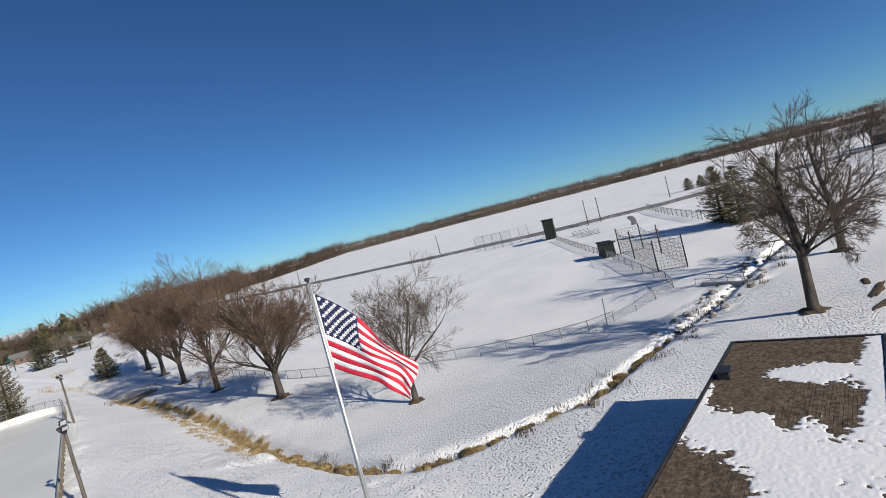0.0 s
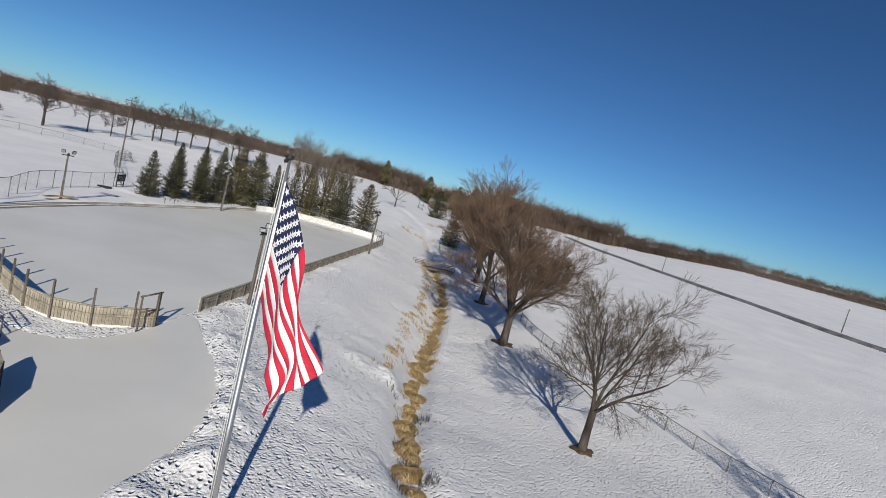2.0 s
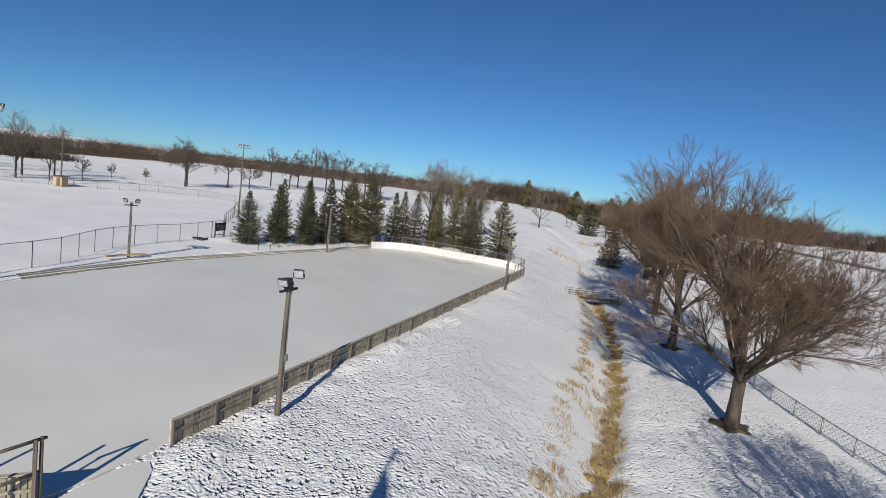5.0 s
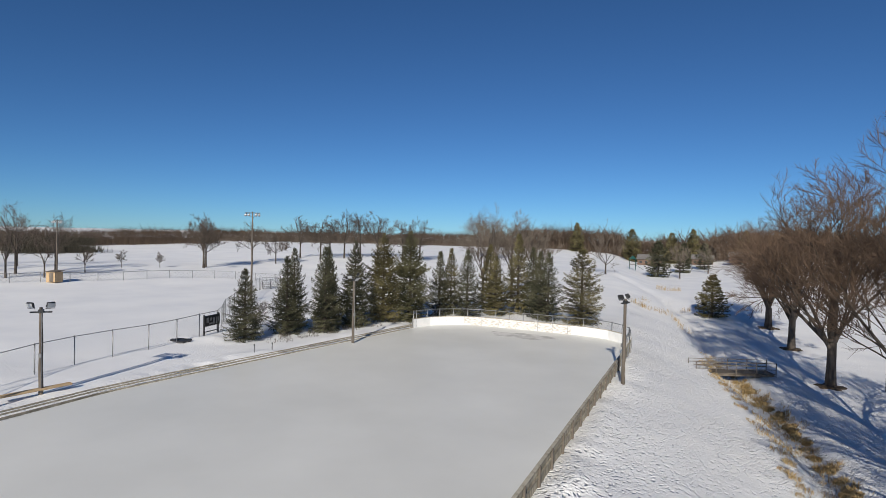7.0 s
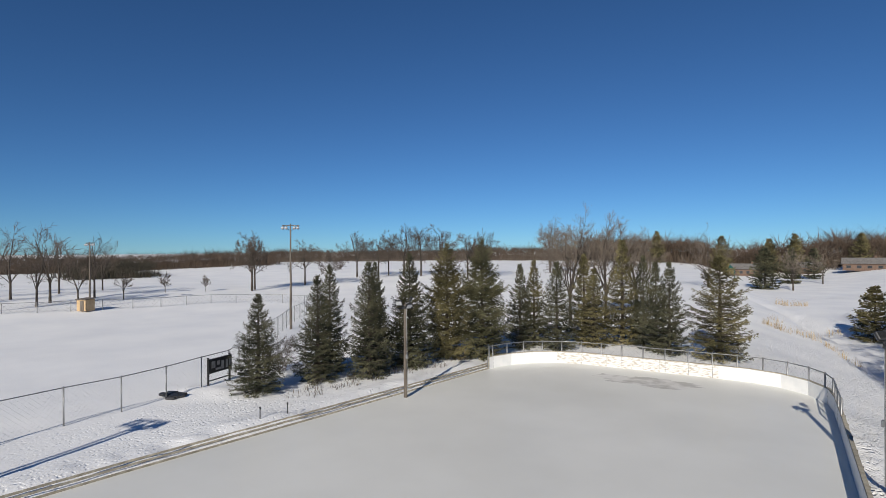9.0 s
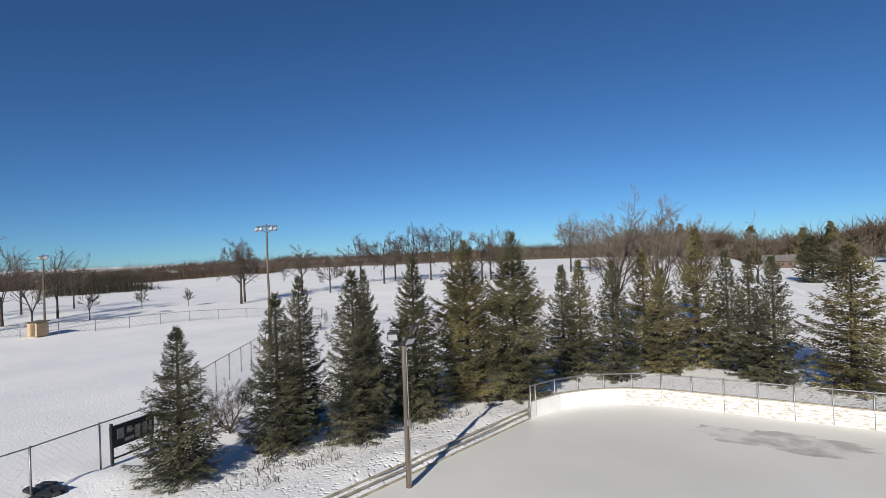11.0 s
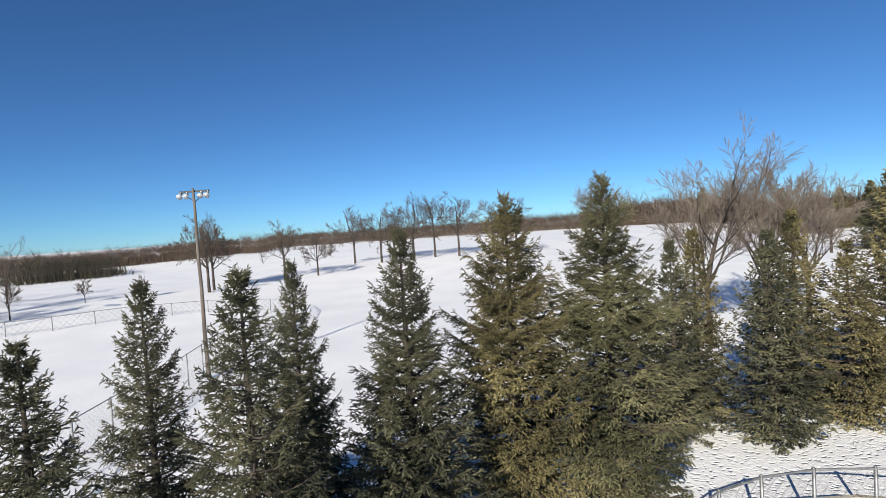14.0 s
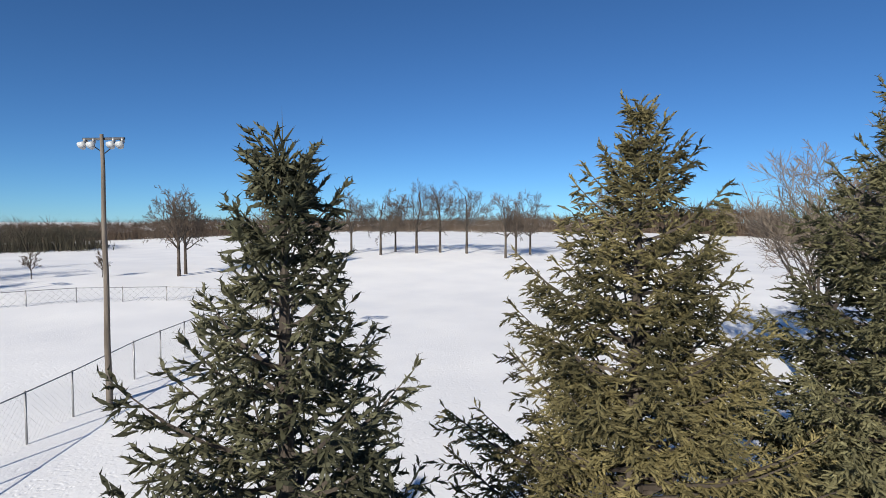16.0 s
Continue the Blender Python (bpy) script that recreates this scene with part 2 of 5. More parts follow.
def thing(name, m, label, category, group="", kind=""):
    ob = new(name)
    ob.empty_display_size = 0.3
    ob.matrix_world = m
    return tagged(ob, label, category, group, kind)


def solid(name, shape, material, label, category, group="", kind="", m=None, smooth=False):
    ob = new(name, shape.mesh(name, material, smooth))
    if m is not None:
        ob.matrix_world = m
    return tagged(ob, label, category, group, kind)


def step(a, b, v):
    k = np.clip((v - a) / (b - a), 0, 1)
    return k * k * (3 - 2 * k)


# ---- the lie of the land ----
CREEK = np.array([(96, -1), (73, -6.4), (64.5, -8.8), (58.6, -11), (53.5, -12.8), (48, -15.4), (44, -15.2), (38.8, -14.8), (35.6, -13.8), (32.8, -10.6), (30.6, -4.6), (28.4, 2.6), (26.4, 9.5), (24.2, 19), (22.0, 28), (19, 38.5), (16.2, 46.5), (11.8, 56.5), (7.5, 68), (2.5, 82), (-10, 113), (-31, 135)], float)


def lattice(x, y, seed=0.0):
    """Smooth value noise in 0..1."""
    xi, yi = np.floor(x), np.floor(y)
    fx, fy = x - xi, y - yi
    fx, fy = fx * fx * (3 - 2 * fx), fy * fy * (3 - 2 * fy)

    def node(i, j):
        q = np.sin(i * 127.1 + j * 311.7 + seed * 74.7) * 43758.5453
        return q - np.floor(q)

    a, b = node(xi, yi), node(xi + 1, yi)
    c, e = node(xi, yi + 1), node(xi + 1, yi + 1)
    return (a + (b - a) * fx) * (1 - fy) + (c + (e - c) * fx) * fy


def crumble(x, y, seed=0.0):
    """Two scales of broken lumps, about -1..1."""
    c, s = 0.8, 0.6
    x, y = c * x - s * y, s * x + c * y
    return (lattice(x, y, seed) - 0.5) * 1.3 + (lattice(x * 2.1 + 9, y * 2.1, seed + 1) - 0.5) * 0.8


def creek_distance(x, y):
    best = np.full(np.shape(x), 1e9)
    for (ax, ay), (bx, by) in zip(CREEK, CREEK[1:]):
        wx, wy = bx - ax, by - ay
        k = np.clip(((x - ax) * wx + (y - ay) * wy) / (wx * wx + wy * wy), 0, 1)
        best = np.minimum(best, np.hypot(x - ax - k * wx, y - ay - k * wy))
    return best


def base_height(x, y):
    u = x + 0.36 * (y - 3) - 41
    depth = 0.5 + 2.5 * step(-25, 8, y)
    h = -depth * step(-23, -9, u) + (depth + 0.4) * step(18, 48, u) + 2.2 * step(48, 150, u)
    h = h + 2.0 * step(65, 110, -x) + 1.5 * step(70, 130, y) * step(-40, 0, -x)
    r = np.hypot(x, y - 20)
    return h + 2.5 * step(160, 500, r) + 3.5 * step(170, 330, r) * step(60, 130, x)


def height(x, y):
    """The ground: the shallow valley, the ditch in it and the ploughed heaps of snow."""
    x, y = np.asarray(x, float), np.asarray(y, float)
    h = base_height(x, y)
    d = creek_distance(x, y)
    h = h - (0.8 - 0.35 * step(31, 40, x)) * np.exp(-(d / (1.3 - 0.7 * step(34, 42, x))) ** 4)
    return h


# ---- ground, ice, road ----
def axis(lo, hi, fine_lo, fine_hi, fine, mid, far, close):
    a = []
    v = fine_lo
    while v < fine_hi:
        a.append(v)
        v += fine * 0.45 if close[0] <= v < close[1] else fine
    for sign, start, edge in ((1, fine_hi, hi), (-1, fine_lo, lo)):
        v, s, out = start, fine, []
        while abs(v - start) < abs(edge - start):
            out.append(v)
            s = min(s * 1.12, mid)
            v += sign * s
        s = mid
        while abs(v) < far:
            out.append(v)
            s *= 1.18
            v += sign * s
        out.append(sign * far)
        a = a + out if sign > 0 else out[::-1] + a
    return np.array(sorted(set(round(float(q), 3) for q in a)))


def wobble(x, y):
    return (np.sin(1.7 * x + 0.6 * y) + np.sin(0.9 * x - 2.1 * y + 1.3) + np.sin(2.9 * x + 2.3 * y + 4.0) * 0.6 + np.sin(4.7 * x - 3.9 * y + 2.0) * 0.35) / 3


def ridge(x, y, a, b, width, top):
    wx, wy = b[0] - a[0], b[1] - a[1]
    k = np.clip(((x - a[0]) * wx + (y - a[1]) * wy) / (wx * wx + wy * wy), 0, 1)
    d = np.hypot(x - a[0] - k * wx, y - a[1] - k * wy)
    return top * np.exp(-(d / width) ** 2) * 0.8 * np.clip(0.8 + 1.5 * crumble(x * 0.42, y * 0.42, 3) + 0.5 * crumble(x * 1.2, y * 1.2, 5), 0, 3)


def rounded(corners, radii, n=8):
    """Outline of a polygon with rounded corners."""
    out, count = [], len(corners)
    for i in range(count):
        p, a, b = Vector(corners[i]), Vector(corners[i - 1]), Vector(corners[(i + 1) % count])
        u, w = (a - p).normalized(), (b - p).normalized()
        half = u.angle(w) / 2
        cut = radii[i] / math.tan(half)
        c = p + (u + w).normalized() * (radii[i] / math.sin(half))
        s, e = p + u * cut - c, p + w * cut - c
        turn = s.angle_signed(e)
        for k in range(n + 1):
            q = s.copy()
            q.rotate(Matrix.Rotation(-turn * k / n, 2))
            out.append((c.x + q.x, c.y + q.y))
    return out


RINK_CORNERS = [(17.0, -15.6), (3.6, 52.7), (-17.3, 48.6), (-15.5, 13.0), (-10.4, -6.4)]
RINK = rounded(RINK_CORNERS, [4.2, 5.5, 6.5, 30.0, 4.5], 10)


def inside(x, y, poly):
    x, y = np.asarray(x), np.asarray(y)
    hit = np.zeros(np.shape(x), bool)
    for (ax, ay), (bx, by) in zip(poly, poly[1:] + poly[:1]):
        cross = (ay > y) != (by > y)
        with np.errstate(divide="ignore", invalid="ignore"):
            hit ^= cross & (x < (bx - ax) * (y - ay) / (by - ay + 1e-12) + ax)
    return hit


POND = [(15.0, -5.6), (18.6, -9.0), (21.5, -11.2), (23.3, -12.9), (25.1, -15.6), (26.2, -19.5), (26.8, -27.0), (24.0, -36.0), (8.0, -42.0), (-12.0, -36.0), (-20.0, -22.0), (-16.0, -14.0), (-8.0, -11.5), (8.0, -15.4), (15.0, -16.0), (16.6, -12.0)]


for _ in range(2):
    POND = [(a[0] * f + b[0] * (1 - f), a[1] * f + b[1] * (1 - f)) for a, b in zip(POND, POND[1:] + POND[:1]) for f in (0.75, 0.25)]


def snow_lumps(x, y):
    h = ridge(x, y, (16.2, -5.0), (19.5, -8.3), 0.8, 0.30) + ridge(x, y, (20.0, -8.8), (23.4, -11.7), 0.9, 0.40)
    h = h + ridge(x, y, (24.0, -12.4), (26.0, -16.0), 1.1, 0.5) + ridge(x, y, (26.4, -17.0), (27.6, -21.0), 1.2, 0.55)
    h = h + ridge(x, y, (15.6, -1.8), (6.2, 44.0), 0.8, 0.28)
    h = h + ridge(x, y, (25.6, -1.2), (27.4, -0.4), 1.2, 0.45)
    h = h + ridge(x, y, (13.4, -16.2), (-4.0, -10.4), 0.9, 0.45) + ridge(x, y, (8.0, -15.4), (-8.0, -10.4), 0.7, 0.4)
    h = h + ridge(x, y, (-23.5, 27.0), (-27.0, 24.6), 1.6, 0.3) + ridge(x, y, (-17.2, 10.0), (-18.8, 44.0), 1.1, 0.25)
    d = creek_distance(x, y)
    h = h + 0.05 * crumble(x * 0.8, y * 0.8, 21) * np.exp(-((d - 2.2) / 1.8) ** 2) * step(-20, -8, -np.abs(y - 20) + 60)
    rocky = np.exp(-((d - 1.6) / 2.4) ** 2) * step(50, 58, x)
    return h + (0.0 + (0.11 + 0.08 * step(48, 56, x)) * crumble(x * 0.8, y * 0.8, 6)) * rocky + 0.05 * crumble(x * 0.5, y * 0.5, 8) * step(8, 4, d)


def full_height(x, y):
    h = height(x, y) + snow_lumps(x, y)
    h = np.where(inside(x, y, RINK) | inside(x, y, POND), -0.06, h)
    return h


def gz(x, y):
    return float(full_height(np.array([float(x)]), np.array([float(y)]))[0])


def build_ground():
    xs = axis(-120, 175, -34, 86, 0.66, 3.0, 2600, (11, 34))
    ys = axis(-75, 210, -34, 68, 0.66, 3.0, 2600, (-30, 22))
    X, Y = np.meshgrid(xs, ys)
    Z = full_height(X, Y) + 0.05 * wobble(X * 0.31, Y * 0.27) + 0.10 * wobble(X * 0.07, Y * 0.06) * step(60, 100, np.hypot(X, Y))
    u = X + 0.36 * (Y - 3) - 41
    lane = step(-36, -27, u) * step(-3, -10, u) * step(110, 70, Y)
    Z = Z + np.where(inside(X, Y, RINK) | inside(X, Y, POND), 0, 1) * (0.015 + 0.03 * lane) * crumble(X * 1.2, Y * 1.2, 12) * step(90, 60, np.abs(Y - 10)) * step(90, 60, np.abs(X - 25))
    nx, ny = len(xs), len(ys)
    co = np.stack([X, Y, Z], -1).reshape(-1, 3)
    i = np.arange(nx * ny).reshape(ny, nx)
    faces = np.stack([i[:-1, :-1], i[:-1, 1:], i[1:, 1:], i[1:, :-1]], -1).reshape(-1, 4)
    me = bpy.data.meshes.new("ground")
    me.from_pydata(co.tolist(), [], faces.tolist())
    me.polygons.foreach_set("use_smooth", [True] * len(me.polygons))
    d = creek_distance(X, Y)
    u = X + 0.36 * (Y - 3) - 41
    tread = 0.06 + 0.28 * step(-20, -10, X) + 0.26 * step(-27, -22, X) * step(2, -6, X) * step(14, 26, Y) * step(72, 64, Y) + 0.63 * step(-34, -24, u) * step(-1, -9, u) * step(100, 60, Y) * 1.0 + 0.85 * step(60, 34, np.hypot(X - 50, Y + 6)) * step(5, -5, Y - (60 - X) * 0.9)
    at = me.attributes.new("trodden", "FLOAT", "POINT")
    at.data.foreach_set("value", np.clip(tread, 0, 1).reshape(-1).astype(np.float32))
    me.materials.append(SNOW)
    ob = new("ground", me)
    return tagged(ob, "snow-covered ground of park and fields, trodden beside the rink", "ground", kind="structure")


build_ground()


def sheet(name, poly, z, thick, material, label, category):
    bm = bmesh.new()
    top = [bm.verts.new((x, y, z)) for x, y in poly]
    low = [bm.verts.new((x, y, z - thick)) for x, y in poly]
    bm.faces.new(top)
    for i in range(len(poly)):
        j = (i + 1) % len(poly)
        bm.faces.new((low[i], low[j], top[j], top[i]))
    bmesh.ops.recalc_face_normals(bm, faces=bm.faces)
    me = bpy.data.meshes.new(name)
    bm.to_mesh(me)
    bm.free()
    me.materials.append(material)
    ob = new(name, me)
    return tagged(ob, label, category, kind="structure")


sheet("ice", RINK, 0.06, 0.35, ICE, "grey frosted ice sheet of the hockey rink", "ice")
sheet("ice", POND, 0.045, 0.35, ICE, "smooth grey ice of the open skating area", "ice")


def ribbon(name, pts, width, lift, material, label, category):
    s = Shape()
    fine = []
    for (ax, ay), (bx, by) in zip(pts, pts[1:]):
        n = max(2, int(math.hypot(bx - ax, by - ay) / 4))
        fine += [(ax + (bx - ax) * k / n, ay + (by - ay) * k / n) for k in range(n)]
    fine.append(pts[-1])
    for k, (x, y) in enumerate(fine):
        a, b = fine[max(k - 1, 0)], fine[min(k + 1, len(fine) - 1)]
        t = Vector((b[0] - a[0], b[1] - a[1])).normalized()
        for side in (-1, 1):
            px, py = x - t.y * side * width / 2, y + t.x * side * width / 2
            s.v.append((px, py, gz(px, py) + lift))
        for side in (-1, 1):
            px, py = x - t.y * side * (width / 2 + 1.2), y + t.x * side * (width / 2 + 1.2)
            s.v.append((px, py, gz(px, py) - 0.3))
        if k:
            a, b = 4 * (k - 1), 4 * k
            s.f += [(a, b, b + 1, a + 1), (a + 2, b + 2, b, a), (a + 1, b + 1, b + 3, a + 3)]
    return solid(name, s, material, label, category, kind="structure", smooth=True)


ribbon("road", [(18.4, 264), (52, 204), (96, 117), (117.3, 81.7), (136.2, 60.6), (189.3, 27.8), (270, -12)], 3.8, 0.45, ASPHALT, "salt-greyed asphalt road on a low bank", "road")


# ---- boards round the rink ----
def along(poly, start, end):
    """Points of the closed outline from the one nearest to start on to the one nearest to end."""
    i = min(range(len(poly)), key=lambda k: math.dist(poly[k], start))
    j = min(range(len(poly)), key=lambda k: math.dist(poly[k], end))
    out = [poly[i]]
    while i != j:
        i = (i + 1) % len(poly)
        out.append(poly[i])
    return out


def resample(pts, stepping):
    out, carry = [Vector(pts[0])], 0.0
    for a, b in zip(pts, pts[1:]):
        a, b = Vector(a), Vector(b)
        length = (b - a).length
        t = stepping - carry
        while t < length:
            out.append(a + (b - a) * (t / length))
            t += stepping
        carry = length - (t - stepping)
    if (out[-1] - Vector(pts[-1])).length > 0.3:
        out.append(Vector(pts[-1]))
    return out


def panel_shape(length, height, battens):
    s = Shape()
    s.box((length / 2, 0, height / 2), (length - 0.015, 0.05, height), bevel=0.006)
    plank_, cap, rail = Shape(), Shape(), Shape()
    plank_.box((0, -0.045, height / 2 - 0.02), (length / battens - 0.03, 0.035, height - 0.06), bevel=0.006)
    cap.box((length / 2, -0.06, height + 0.02), (length, 0.16, 0.04), bevel=0.008)
    rail.box((length / 2, -0.085, height * 0.55), (length, 0.05, 0.09))
    return {"panel": s.mesh("panel", BOARDWOOD), "plank": plank_.mesh("plank", BOARDWOOD), "cap_rail": cap.mesh("cap_rail", BOARDWOOD), "mid_rail": rail.mesh("mid_rail", BOARDWOOD)}


def boards(name, pts, height, label, post_height, worn=False, battens=8, inner=True, post_material=None):
    root = thing(name, pose(0, 0, 0), label, "rink boards")
    pts = resample(pts, 2.0)
    cache = {}
    for k, (a, b) in enumerate(zip(pts, pts[1:])):
        d = b - a
        n = round(d.length, 1)
        if n < 0.4:
            continue
        key = n
        if key not in cache:
            count = max(2, round(battens * n / 2))
            cache[key] = panel_shape(n, height, count)
            face = Shape()
            face.box((n / 2, 0.036, height / 2), (n - 0.01, 0.016, height - 0.02), bevel=0.004)
            cache[key]["facing"] = face.mesh("facing", BOARDWHITE)
        m = pose(a.x, a.y, 0.02, 0, 0, math.degrees(math.atan2(d.y, d.x)))
        body = None
        for nm in ("panel", "facing", "cap_rail", "mid_rail"):
            o = new(nm, cache[key][nm])
            if nm == "panel":
                body, o.parent, o.matrix_basis = o, root, m
            else:
                o.parent = body
            if nm == "facing":
                tagged(o, "white painted inner facing")
                if worn and -12.9 < a.x < -2.6 and a.y > 48:
                    o.data = o.data.copy()
                    o.data.materials[0] = WORN
                    tagged(o, "scuffed white facing with bare wood showing")
        count = max(2, round(battens * n / 2))
        for q in range(count):
            o = new("plank", cache[key]["plank"])
            o.parent, o.matrix_basis = body, pose((q + 0.5) * n / count, 0, 0)
    post = Shape()
    post.box((0, -0.12, post_height / 2), (0.1, 0.1, post_height), bevel=0.01)
    me = post.mesh("post", post_material or POLEWOOD)
    for k, a in enumerate(pts):
        d = pts[min(k + 1, len(pts) - 1)] - pts[max(k - 1, 0)]
        o = new("post", me)
        o.parent, o.matrix_basis = root, pose(a.x, a.y, 0, 0, 0, math.degrees(math.atan2(d.y, d.x)))
    return root, pts


right_start, right_end = (15.2, -5.6), (5.5, 43.0)
far_corner = along(RINK, (4.9, 46.0), (-16.9, 41.0))
right_line = [right_start, right_end]
boards("rink_boards", right_line, 0.95, "weathered brown plywood boards along the rink side", 1.0)
boards("rink_boards", [right_end] + far_corner[1:], 0.95, "white-faced boards round the far rink end", 1.0, True, post_material=STEEL)
near_end = along(RINK, (-11.6, -1.6), (16.2, -11.0))
near_end.append((15.95, -10.0))
boards("rink_boards", near_end, 1.05, "weathered plank boards with tall bare posts at the rink end", 2.1, battens=12)


# ---- chain-link fences ----
def chain_fence(name, pts, height, spacing, label, pitch=0.35, wire=0.006, post_r=0.03, base=None, mid=False, material=None):
    root = thing(name, pose(0, 0, 0), label, "fence")
    material = material or STEEL
    pts = resample(pts, spacing)
    zs = [gz(p.x, p.y) if base is None else base for p in pts]
    pm = Shape()
    pm.tube((0, 0, -0.3), (0, 0, height), post_r, post_r, 7)
    pm.tube((0, 0, height), (0, 0, height + 0.05), post_r * 1.25, post_r * 0.4, 7)
    me = pm.mesh("post", material, True)
    net = Shape()
    for k, p in enumerate(pts):
        o = new("post", me)
        o.parent, o.matrix_basis = root, pose(p.x, p.y, zs[k])
        if k == 0:
            continue
        a, b = Vector((*pts[k - 1], zs[k - 1])), Vector((*p, zs[k]))
        rail = Shape()
        rail.tube(a + Vector((0, 0, height - 0.03)), b + Vector((0, 0, height - 0.03)), post_r * 0.7, post_r * 0.7, 6, False)
        part("rail", rail, material, root, smooth=True)
        if mid:
            rail = Shape()
            rail.tube(a + Vector((0, 0, height * 0.45)), b + Vector((0, 0, height * 0.45)), post_r * 0.6, post_r * 0.6, 6, False)
            part("rail", rail, material, root, smooth=True)
        w = b - a
        n = max(1, int(w.length / pitch))
        rise = height - 0.08
        up = Vector((0, 0, 1))
        for sgn in (1, -1):
            for q in range(-int(rise / pitch), n):
                t0, t1 = q / n, q / n + rise / w.length
                z0, z1 = 0.05, rise
                if t0 < 0:
                    z0 += (rise - 0.05) * (-t0) / (t1 - t0)
                    t0 = 0
                if t1 > 1:
                    z1 -= (rise - 0.05) * (t1 - 1) / (t1 - q / n)
                    t1 = 1
                if t1 - t0 < 0.02:
                    continue
                s0, s1 = (t0, t1) if sgn > 0 else (1 - t0, 1 - t1)
                p0, p1 = a + w * s0 + up * z0, a + w * s1 + up * z1
                net.tube(p0, p1, wire, wire, 3, False)
    ob = part("wire_mesh", net, material, root)
    return root


# mesh guard above the far boards
chain_fence("mesh_guard", [(5.5, 43.0)] + [(x, y) for x, y in far_corner[1:]], 1.85, 1.6, "low chain-link guard with steel posts above the rink boards", base=0.0, post_r=0.05, pitch=0.3, wire=0.003)
chain_fence("chain_link_fence", [(-10.0, -8.6), (-13.2, -4.8), (-16.8, 3.4), (-22.8, 10.0), (-25.0, 15.0), (-25.8, 19.5), (-27.3, 23.8), (-29.8, 28.3), (-37.0, 33.2), (-47.2, 42.2), (-53.6, 47.2), (-60.0, 53.6)], 2.1, 3.0, "grey chain-link fence along the ball field", pitch=0.28, post_r=0.042, wire=0.0025)
chain_fence("chain_link_fence", [(-60.0, 53.6), (-65, 62), (-71, 64.3), (-79.2, 58.1), (-83.3, 48.7), (-83.3, 39.9), (-85.4, 30.3), (-87.5, 18.5)], 1.5, 4.0, "far chain-link outfield fence", pitch=0.6, wire=0.01, post_r=0.05)
chain_fence("chain_link_fence", [(23.0, 61.0), (28.5, 44.0), (32.5, 34.0), (37.4, 25.8), (44.5, 16.9), (50.9, 9.7), (56.0, 5.8), (60.0, 3.0), (63.0, 1.6), (68.0, 1.0), (73.8, 1.2), (77.4, 11.4), (83.0, 22.6), (89.2, 35.2), (103.0, 63.0)], 1.2, 3.0, "waist-high chain-link fence round the snowy ball field", pitch=0.35, wire=0.011, post_r=0.055)
chain_fence("chain_link_fence", [(106.4, 73.0), (106.8, 86.2), (98.3, 104.7)], 1.2, 4.0, "chain-link fence before the road", pitch=0.8)
chain_fence("chain_link_fence", [(130.7, 60.7), (119.2, 43.7), (108.7, 26.1)], 1.5, 3.0, "chain-link fence of a second ball field", pitch=0.5, wire=0.014, post_r=0.07)
chain_fence("backstop", [(97.1, 93.4), (102.8, 82.3), (108.4, 82.5)], 4.2, 3.0, "tall chain-link backstop behind home plate", pitch=0.6, mid=True, wire=0.014, post_r=0.07)


